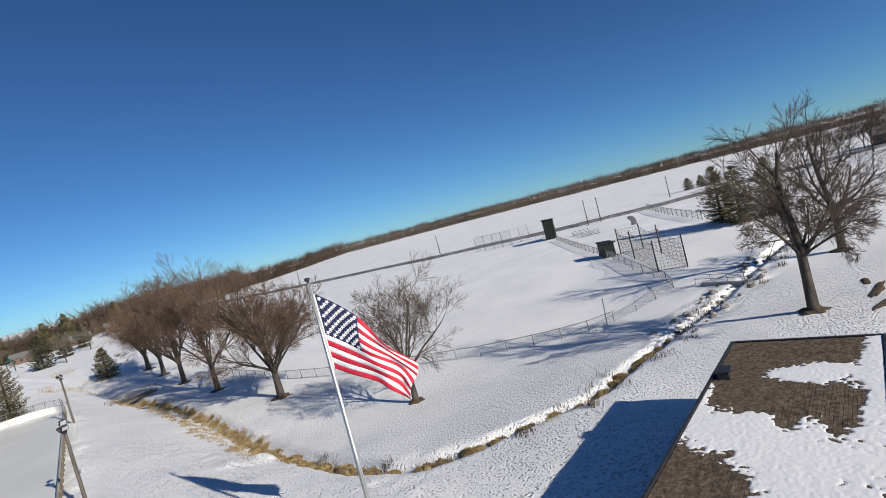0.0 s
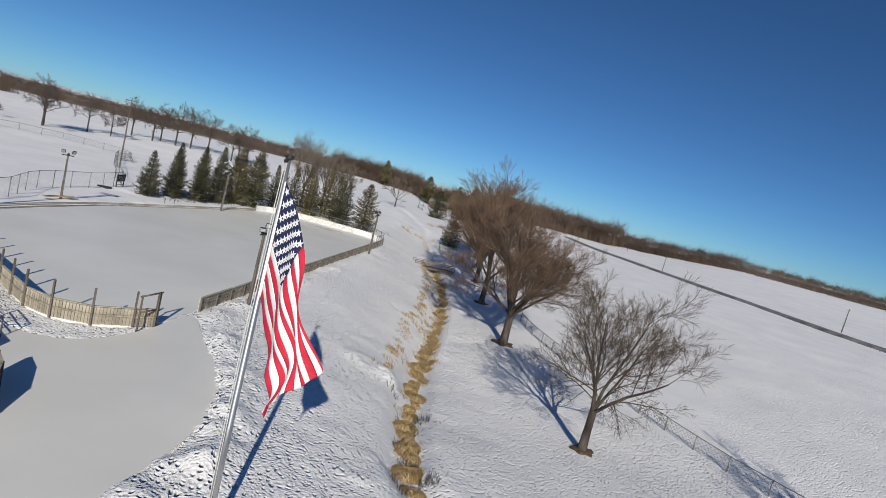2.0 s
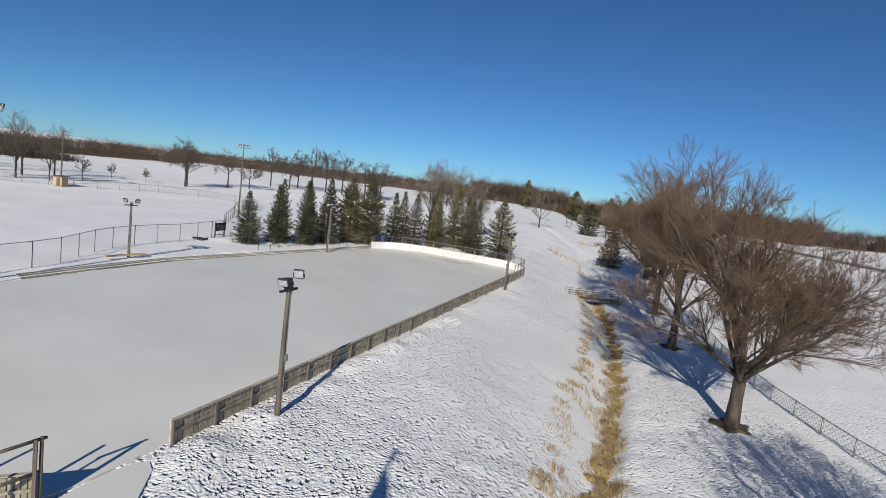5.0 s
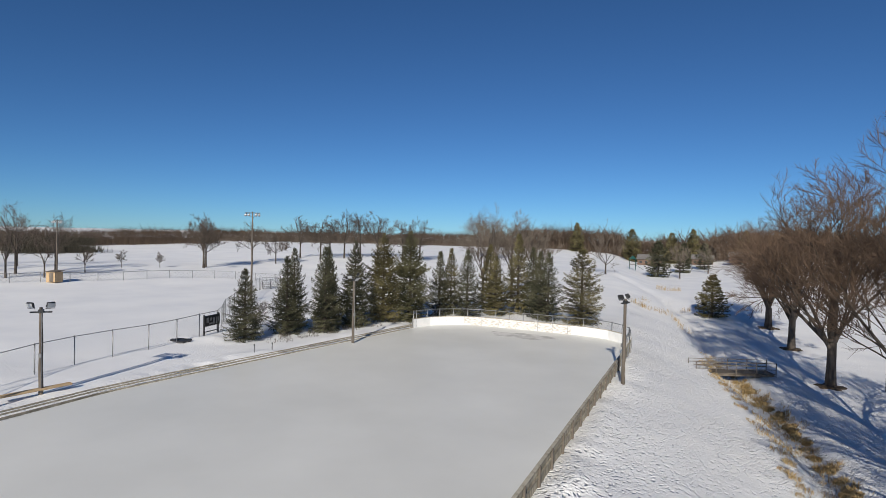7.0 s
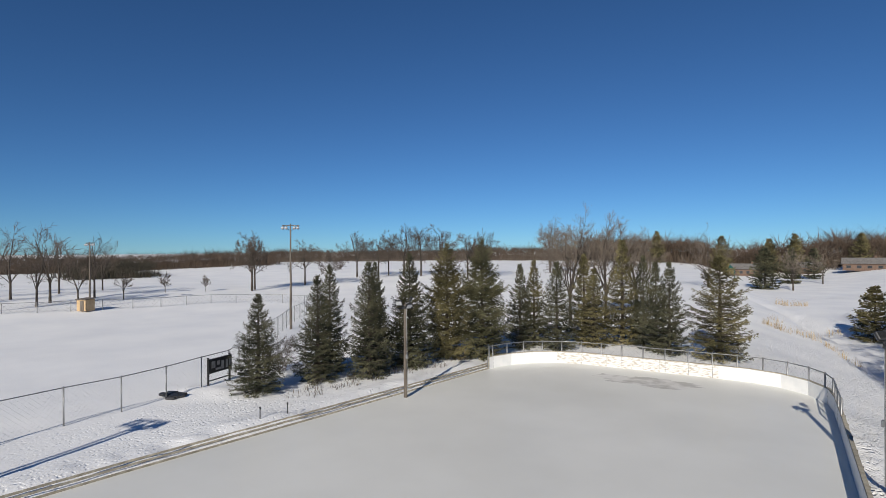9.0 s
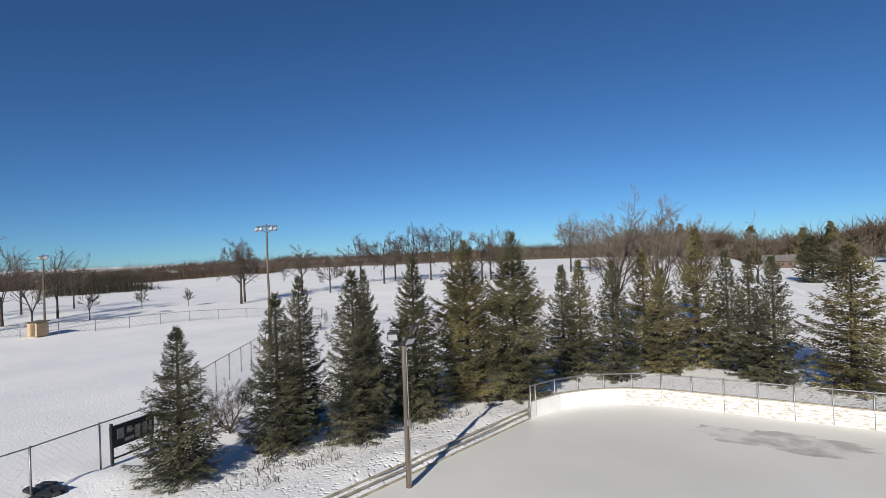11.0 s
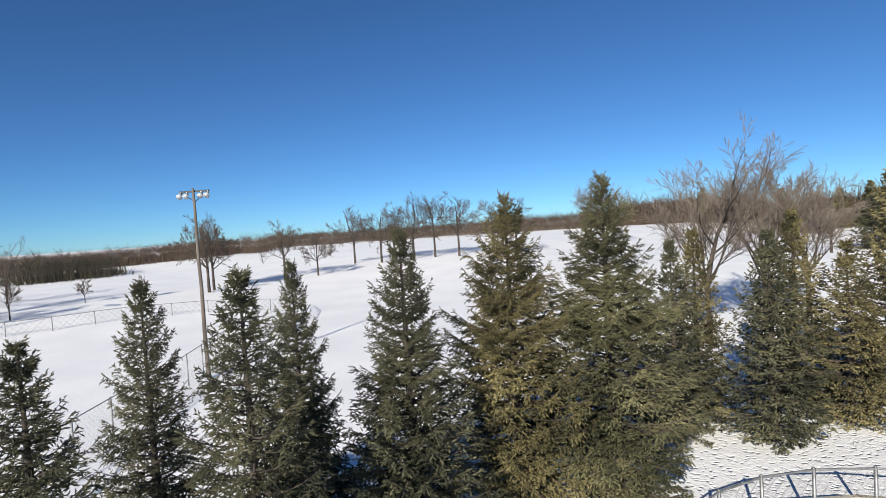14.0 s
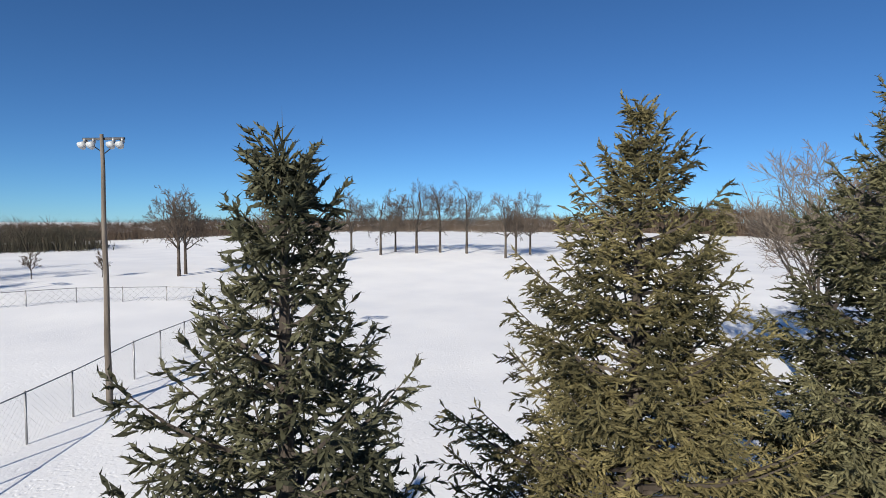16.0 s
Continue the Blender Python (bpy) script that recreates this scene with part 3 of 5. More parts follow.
# ---- trees ----
def bare_tree_shapes(rng, height, spread, trunk_r, levels, fork=0.18, limbs=6, lean=0.0, kids=5, reach=(0.56, 0.70), upright=0.55, twig_r=0.012, leader=0.0):
    """Bark limbs and fine twigs of one leafless tree."""
    wood, twigs = Shape(), Shape()

    def grow(p, d, length, r, depth):
        n = 4 if depth > 1 else 1 + depth
        pts, q, w = [p], p, d
        for k in range(n):
            w = (w + Vector((rng.uniform(-1, 1), rng.uniform(-1, 1), rng.uniform(-0.7, 0.7) + upright * 0.35)) * 0.19).normalized()
            q = q + w * (length / n)
            pts.append(q)
        shape = wood if depth >= levels - 2 else twigs
        for k in range(n):
            ra, rb = r * (1 - 0.62 * k / n), r * (1 - 0.62 * (k + 1) / n)
            if depth == 0 and k == n - 1:
                shape.spike(pts[k], pts[k + 1], ra)
            else:
                shape.tube(pts[k], pts[k + 1], ra, rb, 6 if depth >= levels - 1 else (4 if depth > 1 else 3), False)
        if depth == 0:
            return
        count = kids + (1 if depth == 1 else 0)
        for c in range(count):
            t = 0.2 + 0.8 * (c + rng.random()) / count
            k = min(int(t * n), n - 1)
            base = pts[k].lerp(pts[k + 1], t * n - k)
            axis_ = (pts[k + 1] - pts[k]).normalized()
            side = axis_.orthogonal().normalized()
            side.rotate(Matrix.Rotation(rng.uniform(0, 2 * math.pi), 3, axis_))
            ang = rng.uniform(0.45, 1.05) * (1 - 0.25 * t)
            nd = (axis_ * math.cos(ang) + side * math.sin(ang) + Vector((0, 0, 0.3 * upright))).normalized()
            grow(base, nd, length * rng.uniform(0.46, 0.74) * (1.12 - 0.4 * t), max(r * (1 - 0.6 * t) * 0.55, twig_r), depth - 1)

    top = Vector((lean, 0, height * fork))
    wood.tube((0, 0, -0.5), (0, 0, 0.12), trunk_r * 1.6, trunk_r * 1.25, 9, False)
    wood.tube((0, 0, 0.12), tuple(top * 0.5), trunk_r * 1.25, trunk_r, 9, False)
    wood.tube(tuple(top * 0.5), tuple(top), trunk_r, trunk_r * 0.95, 9, False)
    for k in range(limbs):
        a = 2 * math.pi * (k + rng.uniform(-0.25, 0.25)) / limbs
        tilt = rng.uniform(0.25, 1.0) * spread if k else 0.12
        d = Vector((math.cos(a) * math.sin(tilt), math.sin(a) * math.sin(tilt), math.cos(tilt)))
        if leader and k == 0:
            grow(top, d, height * (1 - fork) * leader, trunk_r * 0.92, levels - 1)
            continue
        start = top - Vector((0, 0, rng.uniform(0, 0.25) * height * fork))
        grow(start, d, height * (1 - fork) * rng.uniform(*reach) * (1.15 - 0.35 * tilt / spread), trunk_r * rng.uniform(0.38, 0.54) * (0.92 if leader else 1), levels - 1)
    return wood, twigs


def bare_tree(name, x, y, seed, height, spread, trunk_r, levels, label, twig=None, group="", soil=True, **kw):
    rng = random.Random(seed)
    root = thing(name, pose(x, y, gz(x, y), 0, 0, rng.uniform(0, 360)), label, "tree", group)
    wood, twigs = bare_tree_shapes(rng, height, spread, trunk_r, levels, **kw)
    part("trunk", wood, BARK, root, smooth=True)
    part("crown", twigs, twig or TWIG, root, "fine bare twigs")
    if soil:
        ring = Shape()
        n = 18
        for r, z in ((0.02, 0.16), (trunk_r * 2.0, 0.13), (trunk_r * 2.8, 0.08), (trunk_r * 3.4, -0.2)):
            for a in range(n):
                q = r * (1 + 0.22 * math.sin(a * 1.9 + seed) + rng.uniform(-0.08, 0.08))
                ring.v.append((q * math.cos(2 * math.pi * a / n), q * math.sin(2 * math.pi * a / n), z + rng.uniform(-0.02, 0.02)))
        for ring_i in range(3):
            for a in range(n):
                c = (a + 1) % n
                ring.f.append((ring_i * n + a, ring_i * n + c, ring_i * n + n + c, ring_i * n + n + a))
        part("root_collar", ring, SOIL, root, "ring of bare dark soil", True)
    return root


ROW = "bare trees beside the ditch"
LABEL_ROW = "leafless deciduous tree with spreading grey limbs on snow"
bare_tree("bare_tree", 41.0, 2.6, 11, 12.4, 1.14, 0.26, 5, "leafless spreading tree with a low forked trunk", group=ROW, fork=0.25, limbs=7, kids=6, upright=0.22, twig_r=0.0105)
bare_tree("bare_tree", 31.2, 23.8, 33, 18.6, 0.9, 0.40, 5, LABEL_ROW, TWIG_RED, ROW, limbs=11, kids=7, fork=0.2, upright=0.38, reach=(0.48, 0.60), twig_r=0.013, leader=0.64)
bare_tree("bare_tree", 24.2, 42.0, 13, 20.2, 0.8, 0.36, 5, "leafless tree with reddish budding twigs on snow", TWIG_RED, ROW, limbs=9, kids=6, fork=0.2, upright=0.42, reach=(0.5, 0.62), twig_r=0.018, leader=0.66)
bare_tree("bare_tree", 19.0, 59.3, 14, 20.4, 0.8, 0.38, 5, "leafless tree with reddish budding twigs on snow", TWIG_RED, ROW, limbs=9, kids=6, fork=0.2, upright=0.42, reach=(0.5, 0.62), twig_r=0.018, leader=0.66)
bare_tree("bare_tree", 14.6, 77.5, 15, 19.8, 0.8, 0.38, 5, "leafless tree with reddish budding twigs on snow", TWIG_RED, ROW, limbs=9, kids=6, fork=0.2, upright=0.42, reach=(0.5, 0.62), twig_r=0.018, leader=0.66)
bare_tree("bare_tree", 10.6, 92.0, 18, 17.0, 0.62, 0.45, 4, "leafless tree with reddish budding twigs on snow", TWIG_RED, ROW, limbs=9, kids=7)
bare_tree("bare_tree", 65.7, -18.9, 16, 13.8, 1.35, 0.34, 5, "large leafless oak beside the low building", limbs=7, kids=6, fork=0.36, upright=0.0, leader=0.8, twig_r=0.018)
bare_tree("bare_tree", 82.8, -11.6, 17, 13.5, 1.2, 0.33, 4, "large leafless tree beside the culvert", limbs=7, kids=7, upright=0.0, fork=0.3, leader=0.8)


def spruce_shapes(seed, height, radius, tiers, detail):
    """Trunk and needle-covered boughs of a spruce: boughs, side sprays, shoots and, close by, needles."""
    rng = random.Random(seed)
    trunk, crown = Shape(), Shape()
    trunk.pipe([(0, 0, -0.4), (0, 0, height * 0.3), (0, 0, height * 0.97)], [radius * 0.075, radius * 0.055, 0.012], 8, False)
    uniform = rng.uniform
    for k in range(tiers):
        f = (k + uniform(0, 0.8)) / tiers
        z = height * (0.03 + 0.95 * f)
        kind = seed % 4
        profile = (1 - f) ** (0.9, 0.92, 0.9, 1.0)[kind] if kind % 2 else (1 - math.exp(-(1 - f) * 1.5)) * 1.22
        reach = radius * profile * (0.60 + 0.40 * min(f / 0.25, 1) if kind == 0 else 0.64 + 0.36 * min(f / 0.26, 1)) * uniform(0.85, 1.06) + 0.07
        n = int(6 + 5 * (1 - f))
        for b in range(n):
            a = 2 * math.pi * (b + uniform(-0.3, 0.3)) / n + k * 2.4
            r = reach * uniform(0.52, 1.12)
            droop = -0.34 * (1 - f) + 0.38 * f
            out = Vector((math.cos(a), math.sin(a), 0))
            side = Vector((-out.y, out.x, 0))
            p0 = Vector((0, 0, z + uniform(-0.12, 0.12)))
            pts = [p0 + out * (r * t) + Vector((0, 0, r * (droop * t + 0.52 * t ** 2.4 * (0.55 + 0.45 * f)))) for t in (0, 0.3, 0.55, 0.8, 1.0)]
            trunk.pipe(pts, [w * r ** 0.5 for w in (0.030, 0.023, 0.017, 0.011, 0.005)], 3, False)
            brush = detail[4] and f > (0.48 if detail is CLOSE else 0.35)
            needle = 1.1 if detail is CLOSE else 1.4
            m = max(5, int(detail[0] * (1.4 if brush else 1.0) * r + 3))
            for s in range(m + 1):
                t = 0.22 + 0.78 * (s + rng.random()) / m if s < m else 1.0
                t = min(t, 1.0)
                i = min(int(t * 4), 3)
                base = pts[i].lerp(pts[i + 1], min(t * 4 - i, 1))
                sgn = 1 if s % 2 else -1
                reach2 = (0.15 + 0.36 * (1.05 - t)) * min(r, 1.4) * uniform(0.6, 1.15)
                if s == m:
                    d, reach2 = (pts[4] - pts[3]).normalized(), 0.14
                else:
                    d = (out * uniform(0.25, 0.85) + side * sgn * uniform(0.4, 1.0) * (1.25 - t) + Vector((0, 0, uniform(-0.45, 0.25)))).normalized()
                tip = base + d * reach2
                crown.spike(base, tip, 0.014)
                count = max(4, int(reach2 * detail[1] * (2.6 if brush and detail is CLOSE else 1.6 if brush else 1.5)))
                lat0 = d.cross(Vector((0, 0, 1))).normalized()
                for q in range(count):
                    c = base.lerp(tip, (q + 0.25 + 0.75 * rng.random()) / count)
                    lat = lat0 * (1 if q % 2 else -1)
                    e = (d * uniform(0.35, 0.9) + lat * uniform(0.2, 0.8) + Vector((0, 0, uniform(-1.05, 0.25) + 0.45 * f))).normalized()
                    long = uniform(0.09, 0.16) * detail[2]
                    if not brush:
                        crown.shoot(c, c + e * long * 1.1, 0.021 * detail[3] * uniform(0.7, 1.2))
                        continue
                    long *= 0.85
                    crown.shoot(c, c + e * long, 0.0135 * needle)
                    w = e.orthogonal().normalized()
                    turn = Matrix.Rotation(2.4, 3, e)
                    for h in range(detail[4]):
                        p = c + e * long * ((h + 0.3) / detail[4])
                        crown.blade(p, p + (w + e * 0.9) * uniform(0.022, 0.034) * needle, e.cross(w) * 0.0068 * needle)
                        w.rotate(turn)
    slim = 0.4 if detail[4] else 1.0
    for q in range(60):
        z = height * uniform(0.9, 1.0)
        a = uniform(0, 2 * math.pi)
        o = Vector((math.cos(a), math.sin(a), 1.3)).normalized()
        crown.spike((0, 0, z - 0.12), Vector((0, 0, z - 0.1)) + o * (0.12 + 0.35 * (1 - (z / height - 0.9) * 10) * rng.random()), 0.022 * slim)
    crown.spike((0, 0, height * 0.95), (0, 0, height * 1.01), 0.03 * slim)
    return trunk, crown


SPRUCE_MESHES = {}
CLOSE = (8.2, 12.5, 1.0, 1.1, 7)
HALF = (5.6, 8, 1.25, 1.3, 5)
MIDDLE = (4.6, 7.5, 1.35, 1.7, 0)
DISTANT = (1.8, 3, 2.4, 3.6, 0)


def spruce(x, y, kind, height, width, needles, label, group="", z=None):
    close = group == BELT and y < 48
    grade = (CLOSE if 36 < y < 47 else HALF) if close else (MIDDLE if group in (BELT, CORNER) else DISTANT)
    key = (kind, needles.name, grade)
    if key not in SPRUCE_MESHES:
        if (kind, grade) not in SPRUCE_MESHES:
            t, c = spruce_shapes(40 + kind, 10.0, 2.45, (46 if grade is CLOSE else 40) if close else (31 if grade is MIDDLE else 20), grade)
            SPRUCE_MESHES[kind, grade] = (t.mesh("trunk", BARK), c.mesh("crown", needles))
            SPRUCE_MESHES[key] = SPRUCE_MESHES[kind, grade]
        else:
            t, c = SPRUCE_MESHES[kind, grade]
            c = c.copy()
            c.materials[0] = needles
            SPRUCE_MESHES[key] = (t, c)
    t, c = SPRUCE_MESHES[key]
    turn = (x * 37 + y * 91) % 360
    root = thing("spruce_tree", pose(x, y, gz(x, y) if z is None else z, 0, 0, turn), label, "spruce", group)
    root.scale = (width / 4.15, width / 4.15, height / 10.0)
    part("trunk", t, None, root)
    part("crown", c, None, root)
    return root


BELT = "spruces behind the rink"
CORNER = "spruces by the second ball field"
G, B = "dark green spruce with brownish lower boughs in snow", "blue-green spruce with drooping boughs in snow"
spruce(-23.9, 27.2, 3, 6.6, 4.0, NEEDLE_BLUE, "small blue-green spruce at the row's end", BELT)
spruce(-23.9, 31.8, 3, 7.7, 4.1, NEEDLE_BLUE, B, BELT)
spruce(-26.3, 34.5, 1, 8.4, 3.5, NEEDLE_BLUE, B, BELT)
spruce(-22.1, 35.1, 1, 8.7, 4.1, NEEDLE_BLUE, B, BELT)
spruce(-24.2, 37.4, 3, 8.6, 3.3, NEEDLE_BLUE, B, BELT)
spruce(-22.5, 39.6, 1, 9.3, 4.5, NEEDLE_BLUE, B, BELT)
spruce(-22.4, 43.9, 2, 10.1, 4.8, NEEDLE, G, BELT)
spruce(-20.2, 46.0, 0, 10.5, 5.0, NEEDLE_MID, "large grey-green spruce with layered boughs in snow", BELT)
spruce(-20.9, 52.6, 3, 8.1, 3.6, NEEDLE_BLUE, B, BELT)
spruce(-20.8, 54.8, 1, 8.4, 3.6, NEEDLE, G, BELT)
spruce(-17.7, 54.0, 1, 8.3, 4.2, NEEDLE_BLUE, B, BELT)
spruce(-18.2, 60.0, 3, 9.0, 4.4, NEEDLE, G, BELT)
spruce(-15.8, 57.6, 1, 7.6, 4.0, NEEDLE, G, BELT)
spruce(-14.6, 61.2, 3, 10.5, 4.8, NEEDLE, G, BELT)
spruce(-12.6, 61.5, 1, 8.8, 3.6, NEEDLE_BLUE, B, BELT)
spruce(-10.7, 59.8, 3, 8.3, 3.6, NEEDLE_BLUE, B, BELT)
spruce(-8.9, 58.4, 1, 8.3, 3.8, NEEDLE_BLUE, B, BELT)
spruce(-4.9, 59.0, 0, 9.0, 5.4, NEEDLE, "broad dark spruce with spreading boughs behind the rink end", BELT)
FARS = "spruces on the far lawn"
spruce(-28.5, 176.0, 0, 11.5, 8.0, NEEDLE_BLUE, "far blue-green spruce on the lawn", FARS)
spruce(-28.5, 208.0, 1, 11.0, 7.0, NEEDLE_BLUE, "far blue-green spruce on the lawn", FARS)
spruce(-27.5, 238.0, 2, 11.0, 7.0, NEEDLE_BLUE, "far blue-green spruce on the lawn", FARS)
spruce(2.0, 97.0, 1, 7.0, 6.0, NEEDLE, "dark bushy spruce behind the bare trees", FARS)
spruce(104.6, 18.7, 0, 9.5, 6.0, NEEDLE, "tall dark spruce casting a long shadow", CORNER)
spruce(102.2, 13.4, 1, 9.0, 6.5, NEEDLE, "tall dark spruce casting a long shadow", CORNER)
spruce(106.2, 10.9, 2, 9.0, 6.0, NEEDLE, "tall dark spruce casting a long shadow", CORNER)


# distant single trees
def far_tree(x, y, seed, height, label="distant leafless tree on the snowy rise", spread=0.7, twig=None, levels=4, twig_r=0.03, **kw):
    return bare_tree("bare_tree", x, y, seed, height, spread, height * 0.0145, levels, label, twig, "distant bare trees", kids=4, twig_r=twig_r, soil=False, **kw)


for k, (x, y, h, s) in enumerate([(-95.6, 63.2, 13.5, 0.5), (-97.2, 64.6, 12.5, 0.4), (-99.5, 78.1, 12.0, 0.6), (-97.5, 83.6, 9.3, 0.5), (-105.9, 97.9, 13.6, 0.5), (-100.8, 101, 14.1, 0.5), (-103.6, 106.9, 12.8, 0.5), (-98.4, 107.9, 16.0, 0.55), (-96.9, 112.8, 15.0, 0.5), (-92.4, 115.7, 15.4, 0.65), (-83.5, 116.8, 13.7, 0.5), (-84.6, 121.3, 13.2, 0.5), (-84.7, 126, 13.8, 0.6)]):
    far_tree(x, y, 60 + k, h, spread=s + 0.75, limbs=8, fork=0.34, upright=0.2, leader=0.6, reach=(0.50, 0.62), levels=5, twig_r=0.026)
for k, (x, y, h, s) in enumerate([(-25.4, 69.5, 13.6, 0), (-23.2, 74.6, 13.8, 0), (-21.6, 80.0, 13.4, 0), (-84.0, 157.0, 18.0, 0), (-79.5, 160.0, 16.5, 0)]):
    bare_tree("bare_tree", x, y, 180 + k, h * 1.02, 0.85, h * 0.014, 5, "large leafless tree behind the spruces", TWIG_PALE, "distant bare trees", kids=5, twig_r=0.015, soil=False, limbs=8, fork=0.3, upright=0.42, reach=(0.5, 0.62), leader=0.66)
for k, (x, y, h, s) in enumerate([(-28.4, 130, 12, 0.75), (-22, 176, 12, 0.4), (-21, 212, 12, 0.4)]):
    far_tree(x, y, 80 + k, h, spread=s + 0.25, twig=TWIG_PALE, limbs=7, fork=0.22, upright=0.3)
for k, (x, y, h) in enumerate([(-91.6, 26.6, 12), (-95.6, 29.0, 14), (-99.1, 36.0, 12), (-89.6, 20.5, 11), (-103, 25, 13), (-110, 33, 12), (-108, 17, 12), (-118, 25, 13), (-97, 12.7, 12), (-114, 41, 10), (-122, 11, 13), (-90.2, 31.6, 9), (-93.7, 39, 6), (-100.3, 48, 4.2), (-98.6, 55, 3.6)]):
    far_tree(x, y, 100 + k, h * 0.88, spread=0.8 if h > 8 else 0.5, limbs=5, leader=0.8, fork=0.28, upright=0.2, label="leafless tree in the grove beyond the ball field" if h > 8 else "small bare sapling on the snow")


bare_tree("bare_shrub", -28.4, 31.3, 205, 2.5, 1.25, 0.05, 4, "bare many-stemmed shrub beside a small spruce", TWIG, soil=False, limbs=11, fork=0.04, kids=6, upright=0.25, reach=(0.6, 0.85), twig_r=0.007)


# ---- woods along the skyline ----
def plain_z(x, y):
    """The height of the open land, far from ditch and rink."""
    return float(base_height(x, y))


def woods(name, arcs, seed, label, material):
    """Ranks of small leafless trees; each one a trunk with a fan of upright twigs."""
    rng = random.Random(seed)
    s = Shape()
    for a0, a1, d0, d1, depth, h, count in arcs:
        for k in range(count):
            f = rng.random()
            az = radians(a0 + (a1 - a0) * f)
            d = d0 + (d1 - d0) * f + rng.random() * depth
            x, y = math.sin(az) * d, 20 + math.cos(az) * d
            z = plain_z(x, y) - 0.3
            hh = h * rng.uniform(0.55, 0.9) * (1.25 if rng.random() < 0.12 else 1.0)
            w = hh * rng.uniform(0.36, 0.6)
            s.spike((x, y, z), (x + rng.uniform(-0.5, 0.5), y, z + hh * 0.65), hh * 0.012)
            for q in range(36):
                a, b = rng.uniform(0, 2 * math.pi), rng.uniform(0, math.pi)
                wide = Vector((math.cos(b), math.sin(b), 0)) * hh * 0.008
                if q < 14:
                    wide = wide * 1.9
                    base = Vector((x + w * rng.uniform(-1, 1), y + w * rng.uniform(-1, 1), z))
                    tip = base + Vector((hh * rng.uniform(-0.16, 0.16), hh * rng.uniform(-0.16, 0.16), hh * rng.uniform(0.2, 0.55)))
                else:
                    c = rng.uniform(-0.75, 0.8)
                    e = Vector((math.cos(a) * math.sqrt(1 - c * c) * w, math.sin(a) * math.sqrt(1 - c * c) * w, c * hh * 0.38))
                    base = Vector((x, y, z + hh * 0.5)) + e * rng.uniform(0.0, 0.45)
                    tip = Vector((x, y, z + hh * 0.6)) + e * rng.uniform(0.6, 1.02) + Vector((0, 0, hh * 0.06))
                s.blade(base, tip, wide)
    return solid(name, s, material, label, "woods", kind="stuff")


woods("far_woods", [(-100, -62, 225, 235, 50, 9.5, 1500), (-62, -40, 290, 300, 60, 9.5, 1200), (-40, -28, 285, 278, 50, 11.5, 500), (-28, -12, 278, 265, 50, 17, 700), (-12, 8, 265, 290, 60, 19.5, 850), (8, 20, 300, 340, 60, 13, 520), (20, 75, 345, 330, 70, 10.5, 2200), (72, 95, 235, 220, 60, 8.5, 300), (75, 130, 330, 260, 60, 9.5, 320), (130, 260, 220, 190, 50, 12, 700)], 5, "brown leafless woods along the skyline", WOODS)
woods("far_woods", [(12, 70, 335, 325, 25, 8, 500), (-62, -30, 282, 275, 15, 7, 300)], 8, "tan scrub along the edge of the woods", TWIG_PALE)
woods("far_woods", [(-81, -74, 170, 170, 30, 8.5, 170)], 9, "dark evergreen wood beyond the ball field", WOODS_DARK)
for k, (az, d, h) in enumerate([(-15, 255, 16), (-9, 262, 17), (-11, 258, 15), (-4, 250, 14), (-21, 262, 15)]):
    spruce(math.sin(radians(az)) * d, 20 + math.cos(radians(az)) * d, k % 3, h, h * 0.6, NEEDLE, "dark evergreen before the far woods", "far evergreens")


# ---- flagpole and flag ----
FX, FY, FTOP = 30.45, -22.2, 11.8


def flagpole():
    root = thing("flagpole", pose(FX, FY, gz(FX, FY)), "tall brushed aluminium flagpole with a white halyard", "flagpole")
    h = FTOP - gz(FX, FY)
    s = Shape()
    s.pipe([(0, 0, -0.3), (0, 0, h * 0.35), (0, 0, h * 0.351), (0, 0, h * 0.7), (0, 0, h * 0.701), (0, 0, h - 0.1)], [0.11, 0.105, 0.098, 0.085, 0.078, 0.05], 16)
    part("pole", s, POLE_ALU, root, smooth=True)
    s = Shape()
    s.tube((0, 0, h - 0.12), (0, 0, h - 0.04), 0.1, 0.12, 12)
    s.tube((0, 0, h - 0.04), (0, 0, h + 0.02), 0.15, 0.06, 12)
    s.box((0, -0.14, h - 0.16), (0.05, 0.16, 0.1), bevel=0.015)
    part("truck", s, DARKSTEEL, root, "dark pulley cap", True)
    for k, dx in enumerate((-0.035, 0.035)):
        s = Shape()
        pts = [(dx, -0.12 - 0.10 * math.sin(math.pi * q / 10), h - 0.2 - (h - 1.6) * q / 10) for q in range(11)]
        s.path(pts, 0.012, 5)
        part("halyard", s, ROPE, root, "white rope", True)
    s = Shape()
    s.tube((0, 0, -0.2), (0, 0, 0.14), 0.22, 0.16, 16)
    part("base_collar", s, POLE_ALU, root, smooth=True)
    s = Shape()
    s.box((0, -0.14, 1.45), (0.04, 0.06, 0.22), bevel=0.01)
    part("cleat", s, POLE_ALU, root)


flagpole()
FLAG_H, FLAG_L = 3.2, 5.2
FLY = Vector((0.78, -0.62, 0)).normalized()


def heading_at(u):
    """The cloth leaves the pole one way and swings round towards its free end."""
    k = min(max((u - 0.12) / 0.55, 0), 1)
    a = radians(-27 - 5 * k * k * (3 - 2 * k))
    return Vector((math.cos(a), math.sin(a), 0))


TRACK = [Vector((0, 0, 0))]
for k in range(120):
    TRACK.append(TRACK[-1] + heading_at((k + 0.5) / 100) * FLAG_L * (0.74 - 0.26 * k / 100) / 100)


